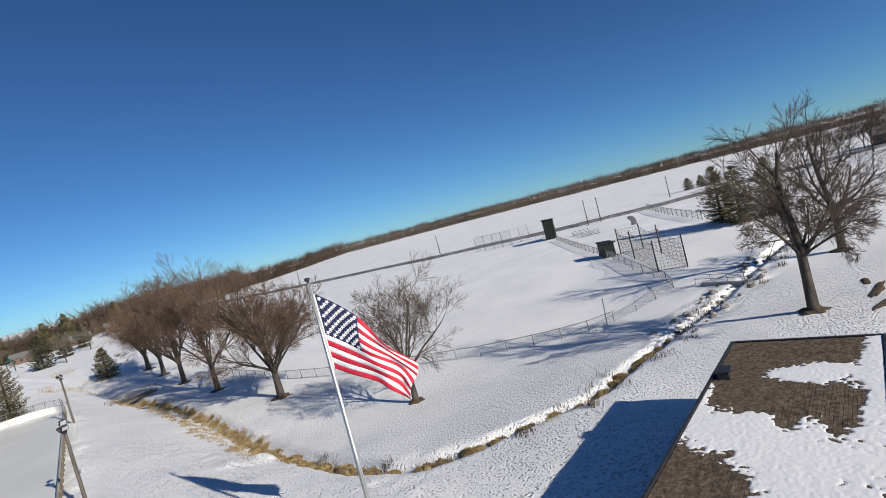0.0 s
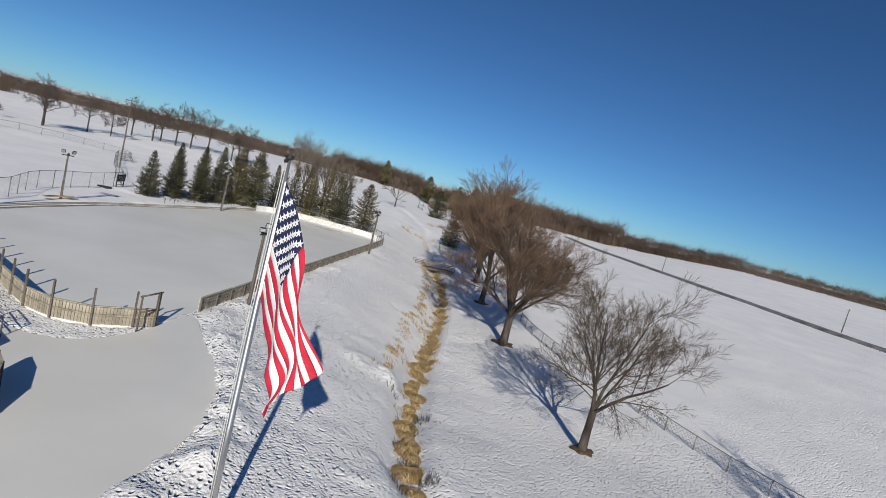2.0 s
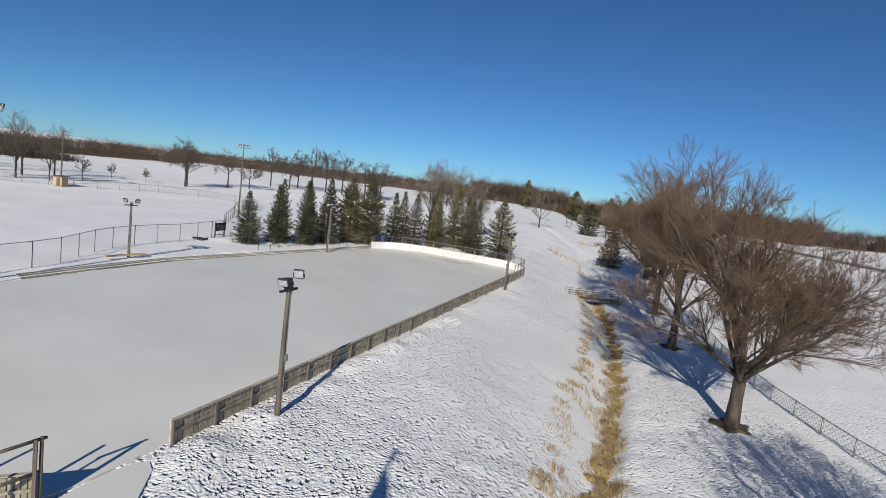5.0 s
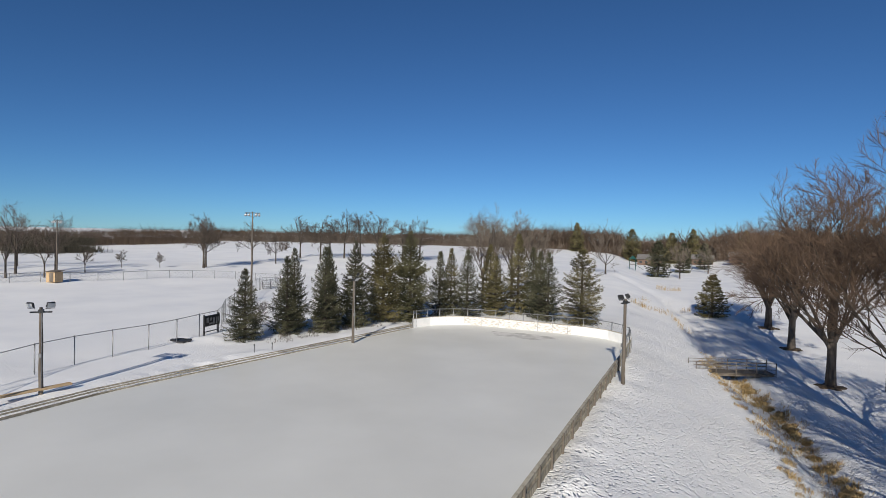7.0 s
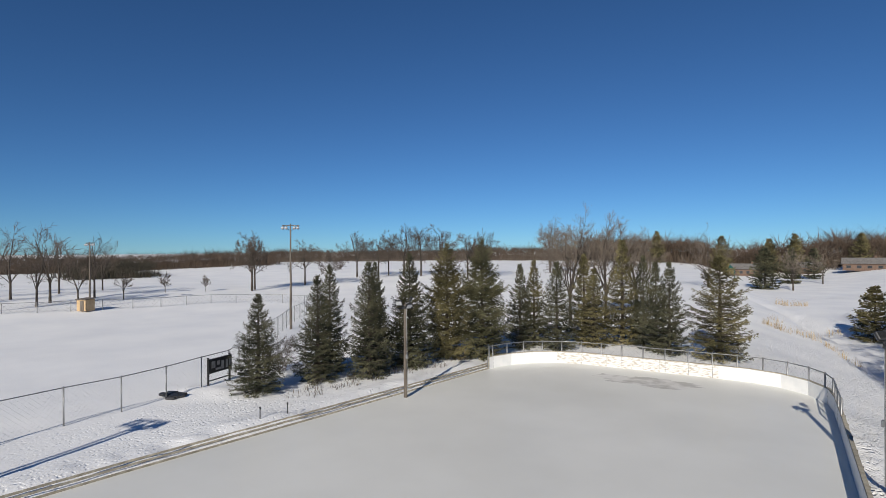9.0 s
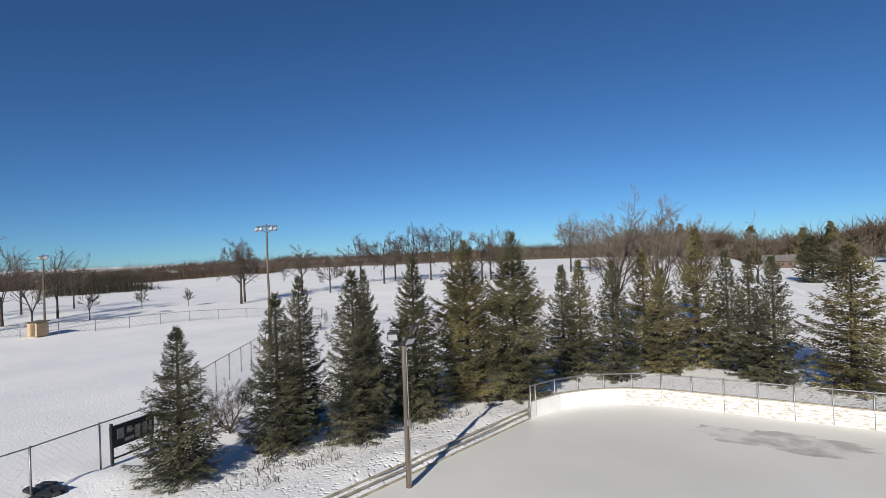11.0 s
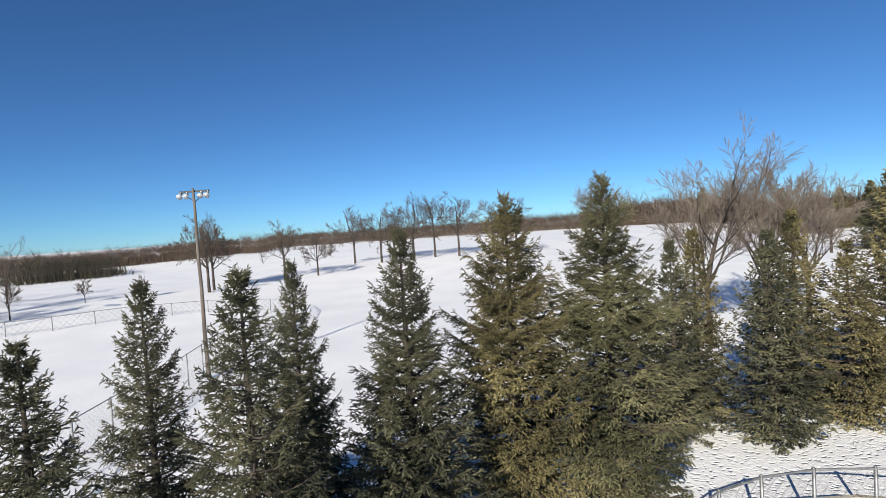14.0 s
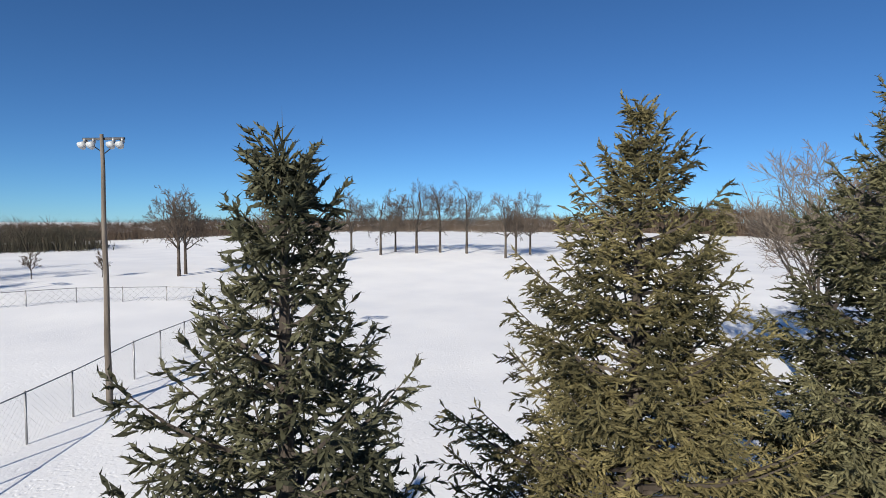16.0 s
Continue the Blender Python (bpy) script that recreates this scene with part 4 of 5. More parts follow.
def cloth(u, v):
    """A point of the flag: u from hoist to fly, v from top to bottom."""
    k = min(int(u * 100), 118)
    flat = TRACK[k].lerp(TRACK[k + 1], u * 100 - k)
    drop = FLAG_L * (0.60 * u + 0.12 * u * u)
    z = FTOP - 0.7 - drop - FLAG_H * v * (1 - 0.6 * u ** 1.3)
    sway = u ** 0.8 * (0.24 * math.sin(6.5 * u + 2.4 * v + 0.4) + 0.15 * math.sin(13 * u - 5.0 * v + 1.1)) + 0.08 * u * math.sin(20 * v + 6 * u)
    ahead = heading_at(u)
    across = 0.3 * FLAG_H * v * u ** 1.2 - 0.7 * sway
    return Vector((FX, FY, z)) + FLY * 0.16 + flat + ahead * (0.2 * u * math.sin(5.2 * v + 7 * u)) + Vector((ahead.y, -ahead.x, 0)) * across


def cloth_patch(u0, u1, v0, v1, nu, nv, thick=0.008):
    s = Shape()
    for side in (-1, 1):
        for i in range(nu + 1):
            for j in range(nv + 1):
                u, v = u0 + (u1 - u0) * i / nu, v0 + (v1 - v0) * j / nv
                p = cloth(u, v)
                n = (cloth(u + 0.004, v) - p).cross(cloth(u, v + 0.004) - p).normalized()
                s.v.append(tuple(p + n * side * thick / 2))
    m, w = (nu + 1) * (nv + 1), nv + 1
    for i in range(nu):
        for j in range(nv):
            a = i * w + j
            s.f.append((a, a + 1, a + w + 1, a + w))
            s.f.append((m + a, m + a + w, m + a + w + 1, m + a + 1))
    rim = [(i * w) for i in range(nu + 1)] + [nu * w + j for j in range(1, w)] + [i * w + nv for i in range(nu - 1, -1, -1)] + [j for j in range(nv - 1, 0, -1)]
    for a, b in zip(rim, rim[1:] + rim[:1]):
        s.f.append((a, b, m + b, m + a))
    return s


def flag():
    root = thing("flag", pose(0, 0, 0), "large flag with red and white stripes and a starred blue canton", "flag")
    cu, cv = 0.40, 7 / 13
    for k in range(13):
        u0 = cu if k < 7 else 0.0
        part("stripe", cloth_patch(u0, 1, k / 13, (k + 1) / 13, 48 if u0 else 76, 4), RED if k % 2 == 0 else WHITE, root, "red stripe" if k % 2 == 0 else "white stripe", True)
    canton = part("canton", cloth_patch(0, cu, 0, cv, 32, 24), BLUE, root, "navy blue canton", True)
    star = Shape()
    for z in (-0.012, 0.012):
        for k in range(10):
            r = 0.115 if k % 2 == 0 else 0.046
            star.v.append((r * math.sin(math.pi * k / 5), r * math.cos(math.pi * k / 5), z))
    star.f = [tuple(range(9, -1, -1)), tuple(range(10, 20))] + [(k, (k + 1) % 10, 10 + (k + 1) % 10, 10 + k) for k in range(10)]
    me = star.mesh("star", WHITE)
    for row in range(9):
        for col in range(6 if row % 2 == 0 else 5):
            u = cu * (col + (0.5 if row % 2 == 0 else 1.0)) / 6
            v = cv * (row + 0.75) / 9.5
            p = cloth(u, v)
            a, b = (cloth(u + 0.004, v) - p).normalized(), -(cloth(u, v + 0.004) - p).normalized()
            n = a.cross(b).normalized()
            b = n.cross(a)
            o = new("star", me)
            o.parent = canton
            o.matrix_basis = Matrix(((a.x, b.x, n.x, p.x), (a.y, b.y, n.y, p.y), (a.z, b.z, n.z, p.z), (0, 0, 0, 1)))
    s = Shape()
    s.pipe([cloth(0, k / 20) - FLY * 0.03 for k in range(21)], 0.035, 6)
    part("heading", s, WHITE, root, "white canvas heading", True)
    for v in (0.01, 0.99):
        s = Shape()
        p = cloth(0, v)
        s.tube(p - FLY * 0.02, Vector((FX, FY, p.z)) + FLY * 0.1, 0.02, 0.02, 6)
        part("snap_hook", s, STEEL, root, smooth=True)


flag()


# ---- floodlight poles ----
def flood_head(parent, m, size=0.42):
    """One floodlight: dark housing with cooling ribs, pale front glass and a yoke."""
    s = Shape()
    s.box((0, 0, 0), (size, size * 0.34, size * 0.82), bevel=0.03)
    for k in range(5):
        s.box((size * (k - 2) * 0.18, size * 0.2, 0), (0.015, size * 0.1, size * 0.6))
    head = part("floodlight", s, DARKSTEEL, parent)
    head.matrix_basis = m
    s = Shape()
    s.box((0, -size * 0.185, 0), (size * 0.88, 0.025, size * 0.7), bevel=0.006)
    part("lens", s, LAMPGLASS, head, "pale front glass")
    s = Shape()
    s.path([(-size * 0.54, 0, 0), (-size * 0.54, 0, -size * 0.55), (size * 0.54, 0, -size * 0.55), (size * 0.54, 0, 0)], 0.018, 5)
    part("yoke", s, DARKSTEEL, head)


def lamp_pole(x, y, top, heads, label, wood=True, facing=0.0, r=0.13):
    z = gz(x, y)
    root = thing("floodlight_pole", pose(x, y, z, 0, 0, facing), label, "light pole", "rink floodlight poles")
    h = top - z
    s = Shape()
    s.pipe([(0.012 * math.sin(k * 2.1), 0.012 * math.cos(k * 1.7), -0.4 + (h + 0.4) * k / 6) for k in range(7)], [r * (1 - 0.06 * k) for k in range(7)], 12)
    part("pole", s, POLEWOOD if wood else STEEL, root, smooth=True)
    s = Shape()
    s.box((0, 0, h - 0.28), (1.1, 0.09, 0.09), bevel=0.01)
    s.box((0, 0, h - 0.22), (0.26, 0.3, 0.2), bevel=0.02)
    part("crossarm", s, DARKSTEEL, root)
    s = Shape()
    s.box((0, -r - 0.05, h * 0.45), (0.16, 0.1, 0.26), bevel=0.015)
    part("junction_box", s, STEEL, root)
    s = Shape()
    s.tube((0.05, -r, 0.3), (0.05, -r * 0.75, h - 0.3), 0.02, 0.02, 5)
    part("conduit", s, STEEL, root)
    for hx, hy, hz, turn, tilt in heads:
        flood_head(root, pose(hx, hy, h + hz, tilt, 0, turn))


lamp_pole(16.0, -1.5, 5.75, [(-0.5, -0.1, 0.12, -70, 35), (0.15, 0.2, 0.0, 150, 35), (0.55, 0.0, 0.34, -60, 18)], "weathered wooden pole with three floodlights beside the rink", facing=100)
lamp_pole(7.9, 35.8, 5.95, [(-0.45, -0.1, 0.15, 10, 30), (0.45, -0.1, 0.12, -25, 30)], "weathered wooden pole with two floodlights beside the rink", facing=-100)
lamp_pole(-17.8, 9.8, 5.2, [(-0.5, -0.1, 0.15, -30, 20), (0.5, -0.1, 0.15, 30, 20)], "dark wooden pole with two floodlights beside the rink", facing=60)
lamp_pole(-15.7, 32.9, 6.0, [(-0.5, -0.05, 0.1, -40, 35), (0.15, -0.2, -0.12, 5, 40), (0.5, 0.1, 0.25, 60, 25)], "weathered wooden pole with three pale floodlights", facing=80)


def stadium_pole(x, y, top, arms, label, facing):
    z = gz(x, y)
    h = top - z
    root = thing("stadium_light_pole", pose(x, y, z, 0, 0, facing), label, "light pole", "ball field light poles")
    s = Shape()
    s.pipe([(0.015 * math.sin(k * 2.1), 0.015 * math.cos(k * 1.7), -0.4 + (h + 0.4) * k / 8) for k in range(9)], [0.155 * (1 - 0.06 * k) for k in range(9)], 12)
    part("pole", s, POLEWOOD, root, smooth=True)
    if arms:
        s = Shape()
        s.box((0, 0.12, h - 0.2), (2.1, 0.1, 0.12), bevel=0.012)
        s.tube((0.0, 0.12, h - 0.9), (0.9, 0.12, h - 0.25), 0.025, 0.025, 5)
        s.tube((0.0, 0.12, h - 0.9), (-0.9, 0.12, h - 0.25), 0.025, 0.025, 5)
        part("crossarm", s, DARKSTEEL, root)
        for k in range(arms):
            hx = (-0.95, -0.5, 0.5, 0.95)[k]
            s = Shape()
            s.tube((hx, 0.12, h - 0.15), (hx, 0.12, h - 0.38), 0.07, 0.09, 8)
            lamp = part("lamp", s, STEEL, root, smooth=True)
            s = Shape()
            s.tube((hx, 0.12, h - 0.36), (hx, -0.12, h - 0.55), 0.08, 0.21, 12)
            part("reflector", s, LAMPGLASS, lamp, "pale bell reflector", True)
    else:
        s = Shape()
        s.box((0, 0, h - 0.4), (2.2, 0.1, 0.12), bevel=0.012)
        part("crossarm", s, POLEWOOD, root)


stadium_pole(-49.0, 44.5, 12.8, 4, "tall wooden pole with a crossarm of stadium lamps", 40)
stadium_pole(-13.0, -2.3, 12.1, 4, "tall wooden pole with a crossarm of stadium lamps", 30)
stadium_pole(-87.6, 32.6, 11.2, 4, "tall wooden pole with stadium lamps beside a hut", 20)
ROADPOLES = [(61.4, 191.8, 7.5), (100.5, 128.0, 8.0), (119.2, 70.5, 8.3), (122.1, 68.8, 8.3), (148.9, 69.9, 8.6)]
for x, y, top in ROADPOLES:
    z = gz(x, y)
    root = thing("utility_pole", pose(x, y, z, 0, 0, 30), "slim wooden utility pole beside the road", "utility pole", "utility poles")
    s = Shape()
    s.tube((0, 0, -0.4), (0, 0, top - z), 0.15, 0.10, 9)
    part("pole", s, POLEWOOD, root, smooth=True)
    s = Shape()
    s.box((0, 0, top - z - 0.4), (1.3, 0.09, 0.1))
    part("crossarm", s, POLEWOOD, root)


# ---- rink side: snow-buried curb, scoreboard, gate frame, second rink ----
def plank(name, a, b, width, high, z, material, label, category="plank"):
    a, b = Vector(a), Vector(b)
    d = b - a
    s = Shape()
    s.box((0, 0, 0), (d.length, width, high), bevel=min(width, high) * 0.2)
    c = (a + b) / 2
    return solid(name, s, material, label, category, m=pose(c.x, c.y, z, 0, 0, math.degrees(math.atan2(d.y, d.x))))


CURB = [(-12.3, -0.4), (-14.0, 6.0), (-15.3, 12.0), (-15.7, 17.0), (-16.2, 27.0), (-17.1, 44.0)]
for k, (off, w, hgt, z) in enumerate(((0.0, 0.06, 0.14, 0.08), (-0.45, 0.04, 0.10, 0.17), (-0.85, 0.05, 0.10, 0.20))):
    for a, b in zip(CURB, CURB[1:]):
        plank("curb_board", (a[0] + off, a[1]), (b[0] + off, b[1]), w, hgt, z, BOARDWOOD, "snow-buried edge of the rink's low side board", "curb board")
plank("bench_plank", (-17.6, 7.6), (-17.9, 11.4), 0.4, 0.12, 0.36, PINEWOOD, "long bare wooden plank lying on the snow bank", "plank")
for x, y in ((-17.6, 24.0), (-17.5, 25.6)):
    s = Shape()
    s.tube((0, 0, -0.2), (0, 0, 0.55), 0.03, 0.03, 6)
    s.box((0, 0, 0.6), (0.09, 0.09, 0.12), bevel=0.02)
    solid("marker_stake", s, DARKSTEEL, "short dark stake in the snow bank", "stake", "marker stakes", m=pose(x, y, gz(x, y)))


def scoreboard():
    x, y = -28.5, 26.6
    root = thing("scoreboard", pose(x, y, 0.1, 0, 0, 114) @ Matrix.Diagonal((1.0, 1.0, 0.95, 1.0)), "black scoreboard with white panels on two posts", "scoreboard")
    for dx in (-1.05, 1.05):
        s = Shape()
        s.box((dx, 0, 0.9), (0.12, 0.12, 2.2), bevel=0.012)
        part("post", s, DARKSTEEL, root)
    s = Shape()
    s.box((0, -0.05, 1.35), (2.3, 0.16, 1.05), bevel=0.02)
    board = part("board", s, BLACK, root)
    for px, pz, w, h in ((-0.7, 1.45, 0.34, 0.5), (-0.22, 1.5, 0.26, 0.3), (0.2, 1.3, 0.26, 0.62), (0.62, 1.3, 0.22, 0.62), (0.92, 1.35, 0.14, 0.5), (-0.25, 1.08, 0.5, 0.16)):
        s = Shape()
        s.box((px, -0.14, pz), (w, 0.02, h), bevel=0.004)
        part("panel", s, STEEL, board, "grey score panel")
    s = Shape()
    s.box((0.0, 0.1, 0.25), (2.0, 0.06, 0.08))
    part("brace", s, DARKSTEEL, root)


scoreboard()
s = Shape()
rng0 = random.Random(3)
for k in range(9):
    s.box((rng0.uniform(-0.8, 0.8), rng0.uniform(-0.4, 0.4), 0.1 + 0.1 * rng0.random()), (rng0.uniform(0.5, 1.2), 0.3, 0.16), rng0.uniform(-40, 40), rng0.uniform(-15, 15), bevel=0.03)
solid("tarp_heap", s, DARKSTEEL, "crumpled dark tarpaulin half buried in snow", "tarpaulin", m=pose(-27.0, 22.9, gz(-27.0, 22.9)))

gate = thing("gate_frame", pose(16.12, -11.3, 0.0), "bare timber gate frame at the end of the rink boards", "gate frame")
for name, a, b in (("post", (0, 0, -0.1), (0, 0, 2.1)), ("post", (-0.1, 1.4, -0.1), (-0.1, 1.4, 2.12)), ("top_bar", (0.01, -0.12, 2.05), (-0.11, 1.52, 2.07)), ("mid_bar", (0, 0, 1.1), (-0.1, 1.4, 1.1))):
    s = Shape()
    s.tube(a, b, 0.055, 0.05, 8)
    part(name, s, POLEWOOD, gate, smooth=True)

second = [(-16.0, -8.7), (-6.0, -11.9), (2.3, -14.6), (15.4, -18.9)]
boards("rink_boards", second, 1.1, "white-faced plank boards of the second rink", 1.15, battens=10)
corner2 = [(17.3, -19.4), (18.7, -20.1), (19.9, -21.3), (20.8, -22.8), (21.3, -24.8), (21.5, -27.5), (21.5, -33.0), (18.5, -38.0)]
boards("rink_boards", corner2[::-1], 1.1, "curved brown plank boards at the second rink's corner", 1.15, battens=10)


def rack():
    root = thing("goal_rack", pose(12.7, -16.9, 0.05, 0, 0, -20), "rusty tubular steel rack standing in the snow", "rack")
    for dz in (0.35, 0.75, 1.05):
        for dy in (-0.45, 0.45):
            s = Shape()
            s.tube((-1.1, dy, dz), (1.1, dy, dz), 0.03, 0.03, 6)
            part("rail", s, STEEL, root, smooth=True)
    for dx in (-1.1, 0.0, 1.1):
        s = Shape()
        s.path([(dx, -0.45, 0.0), (dx, -0.45, 1.05), (dx, 0.45, 1.05), (dx, 0.45, 0.0)], 0.035, 6)
        part("hoop", s, STEEL, root, smooth=True)


rack()
STAIN = []
for k in range(72):
    a = 2 * math.pi * k / 72
    r = 1 + 0.55 * noise.noise(Vector((1.5 * math.cos(a), 1.5 * math.sin(a), 3))) + 0.28 * noise.noise(Vector((5 * math.cos(a), 5 * math.sin(a), 7)))
    px, py = 3.7 * r * math.cos(a), 1.25 * r * math.sin(a)
    STAIN.append((-6.3 + 0.97 * px - 0.22 * py, 47.2 + 0.22 * px + 0.97 * py))
sheet("wet_ice", STAIN, 0.064, 0.05, mat("wet_ice", (0.42, 0.41, 0.39), 0.38, second=(0.68, 0.67, 0.65), scale=0.8, detail=10, spec=0.35, ramp=(0.40, 0.58)), "darker wet stain on the rink ice", "ice")


# ---- footbridge and ditch ----
def footbridge(x, y, length, turn, label, high=1.05, deck=1.6, lift=0.35):
    z = float(base_height(np.array([x]), np.array([y]))[0])
    root = thing("footbridge", pose(x, y, z + lift, 0, 0, turn), label, "footbridge")
    n = int(length / 0.3)
    for k in range(n):
        s = Shape()
        s.box((-length / 2 + (k + 0.5) * length / n, 0, 0), (length / n - 0.02, deck, 0.06), bevel=0.008)
        part("deck_board", s, POLEWOOD, root)
    for dy in (-deck / 2, deck / 2):
        for dz in (0.45, 0.75, high):
            s = Shape()
            s.box((0, dy, dz), (length, 0.035, 0.06), bevel=0.008)
            part("rail", s, POLEWOOD, root)
        for k in range(5):
            s = Shape()
            s.box((-length / 2 + length * k / 4, dy * 1.04, high / 2 - 0.1), (0.07, 0.07, high + 0.3), bevel=0.01)
            part("post", s, POLEWOOD, root)
    s = Shape()
    for dy in (-deck / 3, deck / 3):
        s.box((0, dy, -0.15), (length, 0.18, 0.24))
    part("beam", s, POLEWOOD, root)


footbridge(11.2, 57.6, 7.6, 36, "weathered plank footbridge with three-bar railings across the ditch")


def culvert():
    root = thing("culvert", pose(74.3, -4.8, gz(76, -9) - 0.2, 0, 0, -80), "concrete culvert headwall with a black disc standing for the shade inside the pipe and railing", "culvert")
    s = Shape()
    s.box((0, 0, -0.55), (5.5, 0.4, 1.5), bevel=0.04)
    part("headwall", s, mat("old_concrete", (0.26, 0.25, 0.24), 0.9, second=(0.38, 0.37, 0.35), scale=2, bump=0.3), root)
    # No bore is cut: a solid black disc stands for the pipe's inner shade.
    s = Shape()
    s.tube((0, -0.3, -0.75), (0, -0.19, -0.75), 0.55, 0.55, 20)
    part("pipe_shade_disc", s, BLACK, root, "black disc standing for the shade inside the pipe")
    for dz in (0.55, 1.0):
        s = Shape()
        s.tube((-3.6, 0.3, dz), (3.6, 0.3, dz), 0.03, 0.03, 6)
        part("rail", s, STEEL, root, smooth=True)
    for k in range(5):
        s = Shape()
        s.tube((-3.6 + 1.8 * k, 0.3, -0.2), (-3.6 + 1.8 * k, 0.3, 1.0), 0.03, 0.03, 6)
        part("post", s, STEEL, root, smooth=True)


culvert()


def tufts(name, spots, seed, label, material, lean=0.6):
    """Dry grass: fans of thin arched blades. Each spot: x, y, radius, blades, height."""
    rng = random.Random(seed)
    s = Shape()
    roots = []
    for x, y, r, n, h in spots:
        for k in range(n):
            a, q = rng.uniform(0, 2 * math.pi), r * math.sqrt(rng.random())
            roots.append((x + q * math.cos(a), y + q * math.sin(a), h))
    levels = full_height(np.array([p[0] for p in roots]), np.array([p[1] for p in roots]))
    for (px, py, h), pz in zip(roots, levels):
        p = Vector((px, py, float(pz) - 0.05))
        if p:
            b = rng.uniform(0, 2 * math.pi)
            d = Vector((math.cos(b) * lean * rng.random(), math.sin(b) * lean * rng.random(), 1)).normalized()
            hh = h * rng.uniform(0.5, 1.1)
            mid = p + d * hh * 0.6
            tip = mid + (d + Vector((math.cos(b), math.sin(b), -0.5)) * lean).normalized() * hh * 0.5
            w = Vector((-math.sin(b), math.cos(b), 0)) * 0.018
            i = len(s.v)
            s.v += [tuple(p - w), tuple(p + w), tuple(mid + w * 0.8), tuple(mid - w * 0.8), tuple(tip)]
            s.f += [(i, i + 1, i + 2, i + 3), (i + 3, i + 2, i + 4)]
    return solid(name, s, material, label, "grass", kind="stuff")


def creek_spots(seed, lo, hi, count, side, radius, blades, h, jitter):
    rng = random.Random(seed)
    out = []
    seg = [(Vector(CREEK[k]), Vector(CREEK[k + 1])) for k in range(len(CREEK) - 1)]
    total = sum((b - a).length for a, b in seg)
    for k in range(count):
        want = total * (lo + (hi - lo) * (k + rng.random()) / count)
        for a, b in seg:
            n = (b - a).length
            if want <= n:
                p = a.lerp(b, want / n)
                t = (b - a).normalized()
                off = side + rng.uniform(-jitter, jitter)
                out.append((p.x - t.y * off, p.y + t.x * off, radius * rng.uniform(0.5, 1.2), int(blades * rng.uniform(0.4, 1.2)), h * rng.uniform(0.7, 1.2)))
                break
            want -= n
    return out


tufts("dry_grass", creek_spots(21, 0.165, 0.36, 16, 0.3, 0.7, 60, 0.45, 0.8), 31, "golden dry grass bent over in the ditch", GRASS, 1.1)
tufts("dry_grass", creek_spots(22, 0.36, 0.62, 40, -0.6, 0.6, 230, 0.55, 0.3), 32, "golden dry grass bent over in the ditch", GRASS, 1.0)
tufts("dry_grass", creek_spots(26, 0.36, 0.66, 70, -0.2, 0.9, 110, 0.5, 0.7), 37, "low dry grass and sedge along the ditch", GRASS, 1.2)
tufts("dry_grass", creek_spots(23, 0.34, 0.62, 46, 2.1, 0.7, 90, 0.45, 0.6), 33, "sparse dry grass on the ditch bank", GRASS, 0.8)
tufts("dry_weeds", creek_spots(24, 0.05, 0.34, 40, 1.0, 0.8, 45, 0.6, 2.2), 34, "brown weeds among the snow-capped stones", TWIG, 0.6)
tufts("dry_weeds", [(-21.6 + 0.9 * math.sin(k * 1.7), 28.5 + 0.8 * k, 0.7, 12 + 8 * (k % 3), 0.45 + 0.1 * (k % 4)) for k in range(22)], 36, "brown weeds and twigs at the feet of the spruces", TWIG, 0.7)
tufts("cattails", [(-14.5, 130, 1.8, 90, 1.3), (-12, 131, 1.4, 60, 1.2), (-7.6, 89, 1.2, 70, 1.1), (-6.2, 88.0, 0.9, 40, 1.0), (-4.5, 90.5, 1.4, 60, 1.1), (-2.6, 91.6, 1.0, 34, 1.0), (-3, 100, 1.5, 40, 1.0), (1, 83, 1.2, 34, 1.0), (-9, 97, 1.2, 30, 0.9), (-1, 87, 1.0, 26, 0.9)], 35, "pale dry cattails standing in the snow", GRASS, 0.25)


